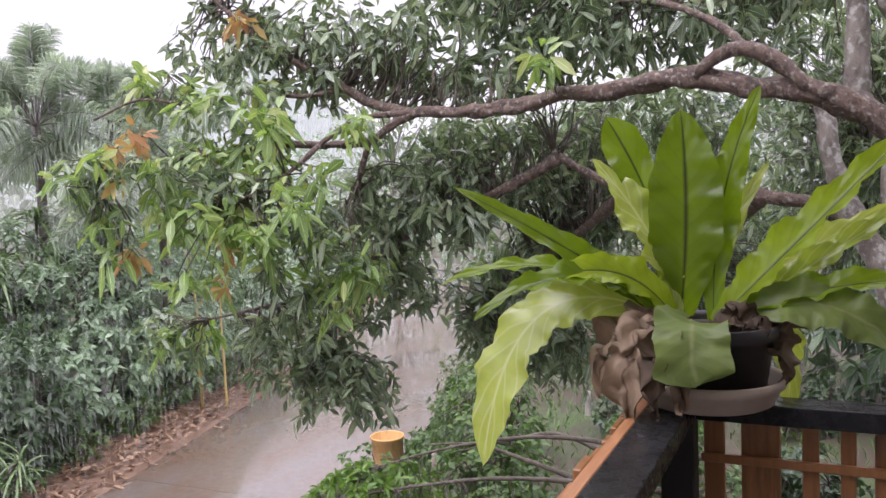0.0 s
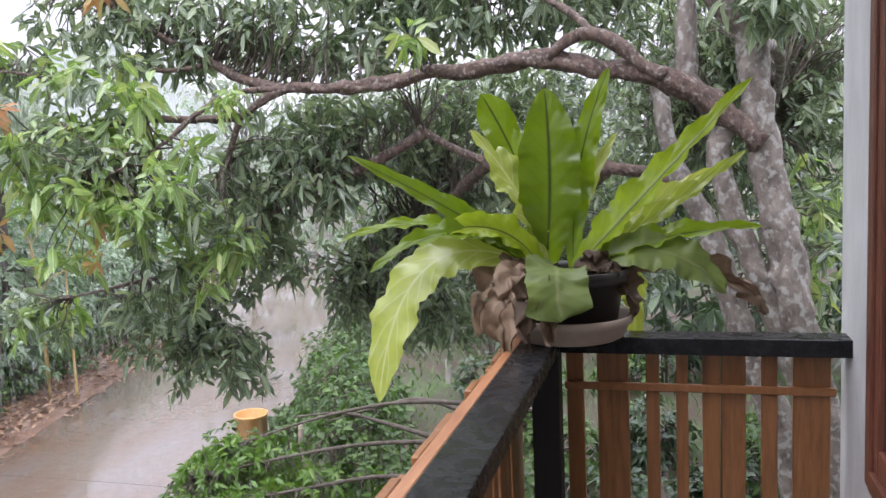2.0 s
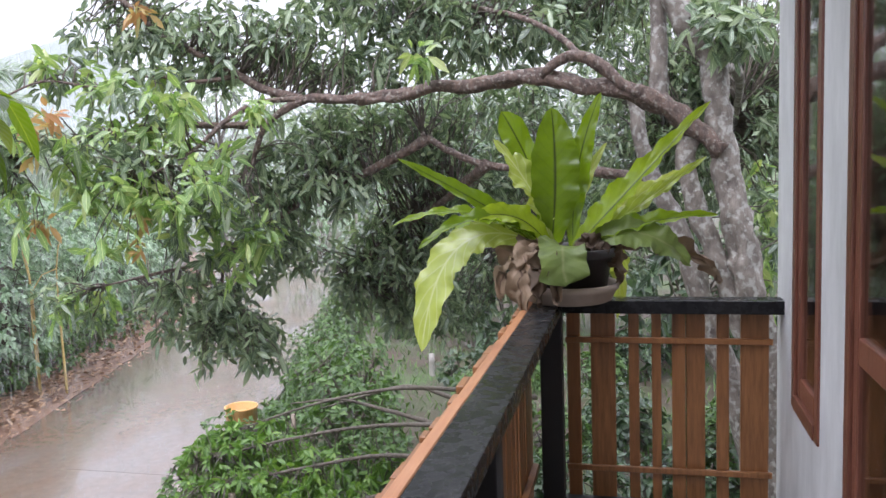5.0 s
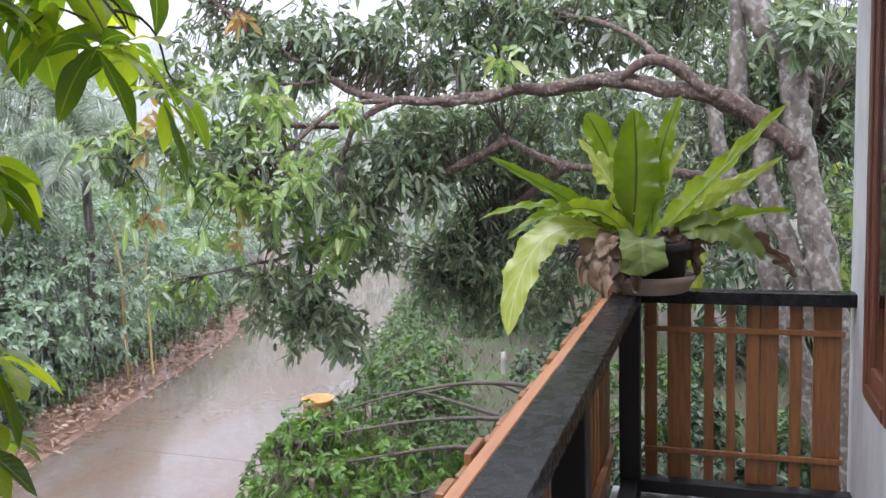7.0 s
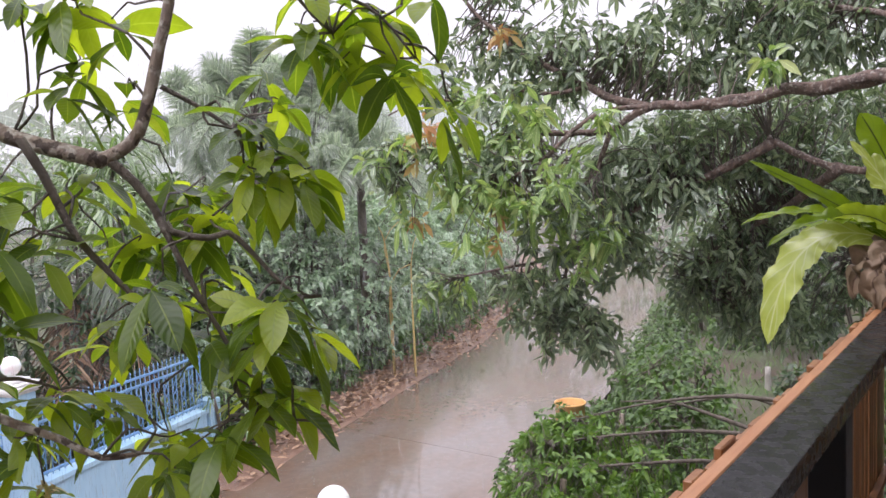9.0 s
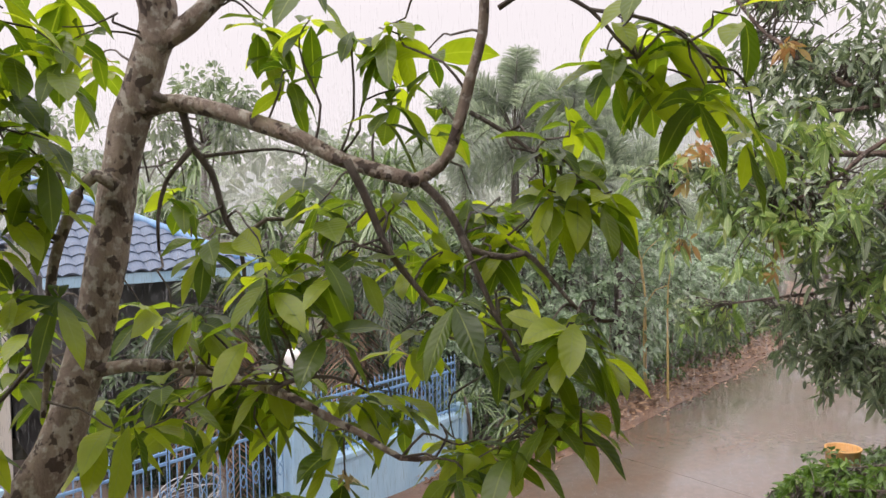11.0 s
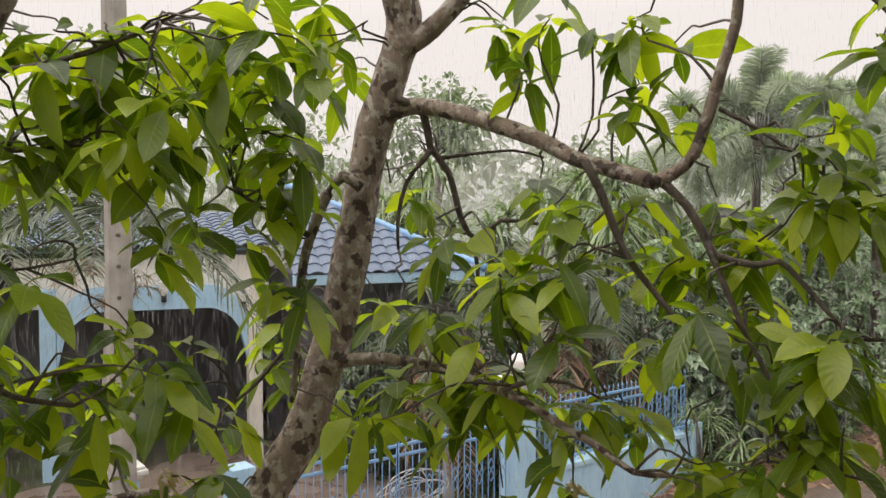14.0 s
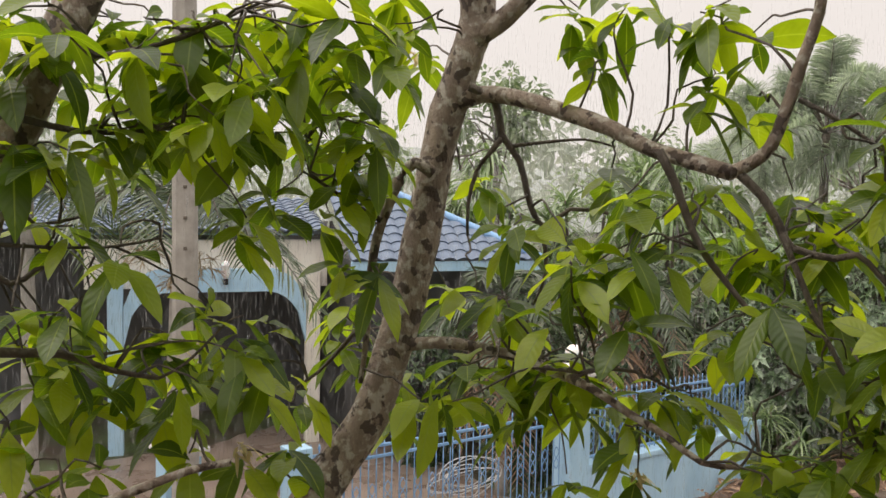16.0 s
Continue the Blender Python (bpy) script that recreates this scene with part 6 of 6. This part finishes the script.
for centre, radii, n in (((-4.6, 6.0, -2.15), (0.75, 0.8, 0.5), 120), ((-4.0, 5.2, -2.35), (0.9, 0.7, 0.45), 120), ((-3.2, 5.6, -2.2), (0.9, 0.8, 0.4), 90), ((-3.0, 4.8, -2.45), (0.8, 0.6, 0.4), 110), ((-3.9, 4.3, -2.65), (0.8, 0.5, 0.35), 90), ((-2.4, 4.1, -2.55), (0.7, 0.5, 0.4), 80), ((-4.9, 5.3, -2.5), (0.5, 0.7, 0.35), 60), ((-4.85, 6.30, -2.04), (0.42, 0.4, 0.22), 55), ((-5.09, 6.00, -2.20), (0.4, 0.4, 0.25), 50)):
    for tip in ellipsoid_points(rng, centre, radii, n):
        d, c = twig_to(htw, ha, tip, rng, 0.008, 0.003)
        hc.append(tip)
        hx.append(unit(d + UP * 0.3 + rng.normal(0, 0.4, 3)))
tagged(htw.make("fine_branching", TWIG, heap), kind="stuff")
P, D, N = whorl(hc, hx, 9, 1.2, rng)
L = rng.uniform(0.10, 0.19, len(P))
leaves("foliage", leaf_material("cut_leaf", [(0.0, (0.06, 0.13, 0.02)), (0.6, (0.10, 0.20, 0.03)), (1.0, (0.17, 0.27, 0.05))], (1.4, 1.5, 0.7), 0.3, 0.35), heap, P, D, N, L, L * 0.17, 0.3, shape_lance, 3, 0.3)

pole = thing("utility_pole", "weathered grey concrete utility pole by the gate", "pole", at=(-8.9, -3.86, ground_z(-8.9, -3.86)))
part("shaft", lathe([(0.155, -0.1), (0.15, 0.0), (0.115, 9.0), (0.11, 9.02)], 8), POLE_CONCRETE, pole)
for k in range(9):
    part("bolt", boxed((0.10, -0.02, 3.3 + 0.32 * k), (0.142, 0.02, 3.335 + 0.32 * k), 0.004), TWIG, pole)

# ---------------------------------------------------------------- gate, wall and fence across the lane
GATE = Vector((-11.0, 1.8, ROAD_Z))
GROT = math.atan2(-0.96, 0.27)


def along(s, z=0.0, out=0.0):
    d = Vector((math.cos(GROT), math.sin(GROT), 0))
    n = Vector((-math.sin(GROT), math.cos(GROT), 0))
    return GATE + d * s + n * out + Vector((0, 0, z))


def turned(ob):
    ob.rotation_euler = (0, 0, GROT)
    return ob


def gate_post(s, h, globe, label, size=0.20):
    p = turned(thing("gate_post", label, "gate post", "gate posts", at=along(s)))
    part("shaft", boxed((-size, -size, -0.1), (size, size, h), 0.012, 2), BLUE, p)
    bm = bmesh.new()
    for k, (w, a, b) in enumerate(((0.03, 0.0, 0.05), (0.075, 0.05, 0.11), (0.05, 0.11, 0.15), (-0.03, 0.15, 0.20))):
        if size > 0.16:
            box(bm, (-size - w, -size - w, h + a), (size + w, size + w, h + b), 0.010)
    if size > 0.16:
        part("cap", bm, WHITE_STONE, p, "stepped white cap")
    if globe:
        g = turned(thing("globe_lamp", "round white opal globe lamp on a gate post", "lamp", "globe lamps", at=along(s, h + 0.20)))
        part("collar", lathe([(0.05, 0.0), (0.06, 0.01), (0.05, 0.05), (0.045, 0.06)], 16), WHITE_STONE, g)
        bm = bmesh.new()
        bmesh.ops.create_uvsphere(bm, u_segments=24, v_segments=16, radius=0.135, matrix=Matrix.Translation((0, 0, 0.175)))
        part("globe", bm, OPAL, g, "", True)


gate_post(0.0, 2.45, True, "pale blue gate post with a stepped white cap")
gate_post(4.52, 2.08, False, "slim pale blue gate post", 0.15)
gate_post(5.95, 2.22, False, "pale blue post with a stepped white cap by the utility pole")
# own side of the lane
p = thing("gate_post", "plain post with a globe lamp below the balcony", "gate post", "gate posts", at=(-4.05, 0.72, ROAD_Z))
part("shaft", boxed((-0.18, -0.18, -0.1), (0.18, 0.18, 2.5), 0.012, 2), WHITE_STONE, p)
g = thing("globe_lamp", "round white opal globe lamp on a gate post", "lamp", "globe lamps", at=(-4.05, 0.72, ROAD_Z + 2.5))
part("collar", lathe([(0.05, 0.0), (0.06, 0.01), (0.05, 0.05), (0.045, 0.06)], 16), WHITE_STONE, g)
bm = bmesh.new()
bmesh.ops.create_uvsphere(bm, u_segments=28, v_segments=18, radius=0.128, matrix=Matrix.Translation((0, 0, 0.165)))
part("globe", bm, OPAL, g, "", True)

garden_wall = turned(tagged(new("wall_garden"), "low pale blue plastered garden wall with a coping", "wall", kind="structure"))
garden_wall.location = along(0)
part("wall_body", boxed((-4.15, -0.09, -0.2), (-0.2, 0.09, 1.0), 0.006), BLUE, garden_wall)
part("coping", boxed((-4.18, -0.13, 1.0), (-0.2, 0.13, 1.09), 0.012, 2), BLUE, garden_wall)
part("end_pier", boxed((-4.5, -0.15, -0.2), (-4.18, 0.15, 1.22), 0.012, 2), BLUE, garden_wall)
part("wall_body", boxed((6.2, -0.09, -0.2), (16, 0.09, 1.18), 0.006), BLUE, garden_wall)


def bar(pile, pts, r, sides=6, step=0.05):
    v, f, c = tube(pts, r, r, sides, step)
    pile.add(v, f)


def spear(x, z0, z1):
    p = Pile()
    bar(p, [(x, 0, z0), (x, 0, z1)], 0.009, 5, 0.4)
    p.add([(x, 0, z1 + 0.10), (x - 0.022, 0, z1 + 0.03), (x, -0.012, z1 + 0.03), (x + 0.022, 0, z1 + 0.03), (x, 0.012, z1 + 0.03), (x, 0, z1 - 0.02)],
          [(0, 1, 2), (0, 2, 3), (0, 3, 4), (0, 4, 1), (5, 2, 1), (5, 3, 2), (5, 4, 3), (5, 1, 4)])
    return p


def scroll(x, z, s, h):
    """An S-shaped ornament between two bars."""
    return [(x + s * 0.045 * math.sin(a), 0, z + h * (a / (2 * math.pi) - 0.5)) for a in np.linspace(0, 2 * math.pi, 11)]


def iron_panel(name, x0, x1, z0, z1, pitch, label, at_s):
    t = turned(thing(name, label, name.replace("_", " "), at=along(at_s)))
    for z in (z0 + 0.06, z1 - 0.20, z1 - 0.06):
        part("rail", boxed((x0, -0.015, z - 0.02), (x1, 0.015, z + 0.02), 0.004), BLUE_METAL, t)
    n = int((x1 - x0) / pitch)
    first = None
    for i in range(n + 1):
        if first is None:
            first = spear(0.0, z0, z1).make("bar", BLUE_METAL, t)
            first.location = (x0, 0, 0)
        else:
            ob = new("bar", first.data)
            ob.parent = t
            ob.location = (x0 + (x1 - x0) * i / n, 0, 0)
    q = Pile()
    bar(q, scroll(0, 0, 1, 0.34), 0.007, 5)
    q.add(*tube(scroll(0, 0, -1, 0.34), 0.007, 0.007, 5, 0.05)[:2])
    me = None
    for i in range(0, n, 2):
        for zc in (z0 + (z1 - z0) * 0.30, z0 + (z1 - z0) * 0.62):
            if me is None:
                me = q.make("scroll", BLUE_METAL, t)
                me.location = (x0 + (x1 - x0) * (i + 0.5) / n, 0, zc)
            else:
                ob = new("scroll", me.data)
                ob.parent = t
                ob.location = (x0 + (x1 - x0) * (i + 0.5) / n, 0, zc)
    return t


iron_panel("iron_fence", -4.15, -0.24, 1.11, 2.12, 0.115, "blue wrought-iron fence with spear tops on the garden wall", 0)
iron_panel("iron_gate", 0.24, 2.2, 0.08, 1.98, 0.115, "blue wrought-iron gate leaf with spear tops and scrolls", 0)
iron_panel("iron_gate", 2.24, 4.33, 0.08, 1.98, 0.115, "blue wrought-iron gate leaf with spear tops and scrolls", 0)
yard = tagged(pydata("pavement_yard", [(-11.1, 1.9, ROAD_Z + 0.04), (-18.5, 0.0, ROAD_Z + 0.05), (-18.5, -9, ROAD_Z + 0.05), (-9.0, -5.0, ROAD_Z + 0.04)], [(0, 1, 2, 3)], PAVING), "wet brown paved yard behind the gate", "pavement", kind="structure")
hose = thing("garden_hose", "coiled pale grey garden hose hanging inside the gate", "hose", at=along(1.85, 0.12, -0.10))
turned(hose)
hp = []
for i in range(150):
    a = i * 0.25
    hp.append((0.46 * math.cos(a) * (1 + 0.5 * math.sin(a * 0.31)), -0.05 - 0.04 * math.sin(a * 0.7), 1.05 + 0.22 * math.sin(a) * (1 + 0.5 * math.cos(a * 0.43))))
v, f, c = tube(hp, 0.008, 0.008, 6, 0.08)
pydata("coil", v, f, HOSE, hose)

# ---------------------------------------------------------------- house across the lane
house = thing("house", "pale blue bungalow with blue tiled roof and arched carport", "house", at=(0, 0, 0))
HX = -17.5


def arch_front(x, y0, y1, z0, ztop, rise, t=0.25):
    """A facade band with a flat-topped rounded opening below."""
    bm = bmesh.new()
    n = 24
    top_f, low_f, top_b, low_b = [], [], [], []
    for i in range(n + 1):
        u = i / n
        y = y0 + (y1 - y0) * u
        z = z0 + rise * min(1.0, math.sqrt(max(0.0, 1 - max(0.0, abs(2 * u - 1) - 0.55) ** 2 / 0.2025)))
        crown = ztop - 0.95 * (1.0 - math.sqrt(max(0.0, 1 - max(0.0, abs(2 * u - 1) - 0.6) ** 2 / 0.17)))
        top_f.append(bm.verts.new((x, y, crown)))
        low_f.append(bm.verts.new((x, y, z)))
        top_b.append(bm.verts.new((x - t, y, crown)))
        low_b.append(bm.verts.new((x - t, y, z)))
    for i in range(n):
        bm.faces.new((low_f[i], low_f[i + 1], top_f[i + 1], top_f[i]))
        bm.faces.new((top_b[i], top_b[i + 1], low_b[i + 1], low_b[i]))
        bm.faces.new((low_b[i], low_b[i + 1], low_f[i + 1], low_f[i]))
        bm.faces.new((top_f[i], top_f[i + 1], top_b[i + 1], top_b[i]))
    return bm


part("arch", arch_front(HX + 0.8, -4.88, -1.38, -1.45, 0.05, 1.05), BLUE, house, "pale blue rounded carport arch")
part("parapet", boxed((HX + 0.25, -5.6, -0.34), (HX + 0.52, -0.9, 0.62), 0.01), CREAM, house, "cream wall band above the carport")
for y in (-5.03, -1.23):
    part("column", boxed((HX + 0.5, y - 0.14, ROAD_Z), (HX + 0.82, y + 0.14, 0.049), 0.015), CREAM if y > -2 else BLUE, house)
# both walls get their shade from the dark colour
part("wall", boxed((-24.0, -9.5, ROAD_Z), (-19.5, -0.6, 0.7), 0.0), PAINTED_SHADE, house, "carport wall with its shade put into the dark colour")
part("wall", boxed((-21.0, -0.55, ROAD_Z), (-16.1, 3.3, 0.25), 0.0), PAINTED_SHADE, house, "front wall with eave shade put into its dark colour")
part("carport_ceiling", boxed((-19.5, -5.6, 0.0), (HX + 0.24, -0.9, 0.06)), CREAM, house)
part("fascia", boxed((-15.32, -0.75, 0.10), (-15.22, 3.2, 0.30), 0.01), BLUE, house)
part("fascia", boxed((HX - 0.75, -12.0, 0.66), (HX - 0.65, -1.0, 0.80), 0.01), BLUE, house)
lampb = thing("wall_lamp", "small white wall lantern on the carport band", "lamp", at=(HX + 0.86, -2.98, -0.13))
part("lantern", lathe([(0.03, 0.0), (0.06, 0.03), (0.09, 0.1), (0.085, 0.25), (0.11, 0.27), (0.02, 0.36)], 12), OPAL, lampb, "", True)
part("bracket", boxed((-0.05, -0.05, -0.12), (0.05, 0.05, 0.0), 0.01), BLACK, lampb)


def roof_tile():
    bm = bmesh.new()
    n = 5
    rows = []
    for yy, lift in ((0.0, 0.03), (0.36, 0.0)):
        rows.append([bm.verts.new((-0.15 + 0.30 * i / n, yy, lift + 0.055 * math.sin(math.pi * i / n))) for i in range(n + 1)])
    low = [bm.verts.new((v.co.x, v.co.y, v.co.z - 0.025)) for v in rows[0]]
    for i in range(n):
        bm.faces.new((rows[0][i], rows[0][i + 1], rows[1][i + 1], rows[1][i]))
        bm.faces.new((low[i], low[i + 1], rows[0][i + 1], rows[0][i]))
    me = bpy.data.meshes.new("roof_tile")
    bm.to_mesh(me)
    bm.free()
    me.materials.append(TILE)
    return me


TILE_MESH = roof_tile()


def roof_plane(corner, du, dv, wide, deep, cut=None, joined=False):
    """Tiles over a sloped plane from its eave corner; du along the eave, dv up the slope."""
    du, dv = unit(du), unit(dv)
    nn = np.cross(du, dv)
    u0, v0 = np.arange(0.15, wide, 0.30), np.arange(0, deep, 0.33)
    under = [np.asarray(corner) - nn * 0.04 + du * a + dv * b for a, b in ((0, 0), (wide, 0), (wide if cut is None else cut(deep), deep), (0, deep))]
    r = pydata("roof", under, [(0, 1, 2, 3)], TILE, house, "blue glazed tile roof", False)
    pile = Pile()
    tv = [np.array(v.co) for v in TILE_MESH.vertices]
    tf = [tuple(q.vertices) for q in TILE_MESH.polygons]
    for b in v0:
        for a in u0:
            if cut is not None and a > cut(b) - 0.1:
                continue
            o = np.asarray(corner) + du * a + dv * b
            if joined:
                pile.add([o + du * q[0] + dv * q[1] + nn * q[2] for q in tv], tf)
            else:
                ob = new("tile", TILE_MESH)
                ob.parent = r
                ob.matrix_local = Matrix(((du[0], dv[0], nn[0], o[0]), (du[1], dv[1], nn[1], o[1]), (du[2], dv[2], nn[2], o[2]), (0, 0, 0, 1)))
    if joined:
        tagged(pile.make("tiles", TILE, r, "", False), kind="stuff")


roof_plane((-15.2, -0.75, 0.30), (0, 1, 0), (-3.5, 0, 1.8), 3.95, 4.0, lambda b: 3.95 - b * 0.89)
roof_plane((-16.75, -12.0, 0.80), (0, 1, 0), (-3.5, 0, 0.62), 11.0, 3.6, None, True)
hipv, hipf, _ = tube([(-15.2, 3.2, 0.34), (-17.0, 1.42, 1.27), (-18.75, -0.35, 2.16)], 0.09, 0.09, 8, 0.3)
pydata("ridge", hipv, hipf, BLUE_METAL, house, "blue ridge and hip capping")

# ---------------------------------------------------------------- rain
def rain_material(name, cover):
    m = Mat(name)
    m.base((0.95, 0.96, 0.97))
    m.rough(0.25)
    tr = m.t.nodes.new("ShaderNodeBsdfTranslucent")
    tr.inputs["Color"].default_value = (0.97, 0.98, 0.98, 1)
    mx = m.node("ShaderNodeMixShader")
    mx.inputs[0].default_value = 0.5
    m.link(m.p.outputs[0], mx.inputs[1])
    m.link(tr.outputs[0], mx.inputs[2])
    clear = m.t.nodes.new("ShaderNodeBsdfTransparent")
    thin = m.node("ShaderNodeMixShader")
    thin.inputs[0].default_value = cover
    m.link(clear.outputs[0], thin.inputs[1])
    m.link(mx.outputs[0], thin.inputs[2])
    m.link(thin.outputs[0], m.out.inputs["Surface"])
    return m.m


def rain_band(r0, r1, density, width, length, top, rg):
    """Slanting flat streaks of falling water in a ring-shaped stretch of the open air."""
    a0, a1 = radians(-8), radians(106)
    area = (a1 - a0) / 2 * (r1 ** 2 - r0 ** 2)
    n = int(area * (top - ROAD_Z) * density)
    r = np.sqrt(rg.uniform(r0 ** 2, r1 ** 2, n))
    a = rg.uniform(a0, a1, n)
    x, y, z = -r * np.sin(a) + 0.2, r * np.cos(a) - 3.4, rg.uniform(ROAD_Z, top, n)
    ok = ((x < -0.7) | (y > 0.8)) & ~((x > -0.7) & (y < 0.8))
    x, y, z = x[ok], y[ok], z[ok]
    n = len(x)
    L, W = length * rg.uniform(0.6, 1.3, n), width * rg.uniform(0.6, 1.4, n)
    slant = np.stack([0.05 + 0.03 * rg.normal(0, 1, n), -0.03 + 0.03 * rg.normal(0, 1, n), -np.ones(n)], 1) * L[:, None]
    ph = rg.uniform(0, 6.28, n)
    p = np.stack([x, y, z], 1)
    e = np.stack([W * np.cos(ph), W * np.sin(ph), 0 * W], 1) * 0.7
    v = np.stack([p - e, p + e, p + slant + e, p + slant - e], 1).reshape(-1, 3)
    f = np.arange(4 * n).reshape(-1, 4)
    return v, f


rg = np.random.default_rng(77)
rv, rf, k = [], [], 0
for band in ((3.5, 7.0, 80.0, 0.0013, 0.10, 3.2), (7.0, 14.0, 32.0, 0.0055, 0.13, 4.0), (14.0, 30.0, 10.0, 0.014, 0.2, 4.5), (30.0, 75.0, 1.1, 0.06, 0.45, 5.0)):
    v, f = rain_band(*band, rg)
    rv.append(v)
    rf.append(f + k)
    k += len(v)
rain = link_mesh("rain", quad_mesh("rain", np.vstack(rv), np.vstack(rf)), rain_material("falling_water", 0.10), None, "", False)
tagged(rain, "fine pale streaks of heavy falling rain", "rain", kind="stuff")
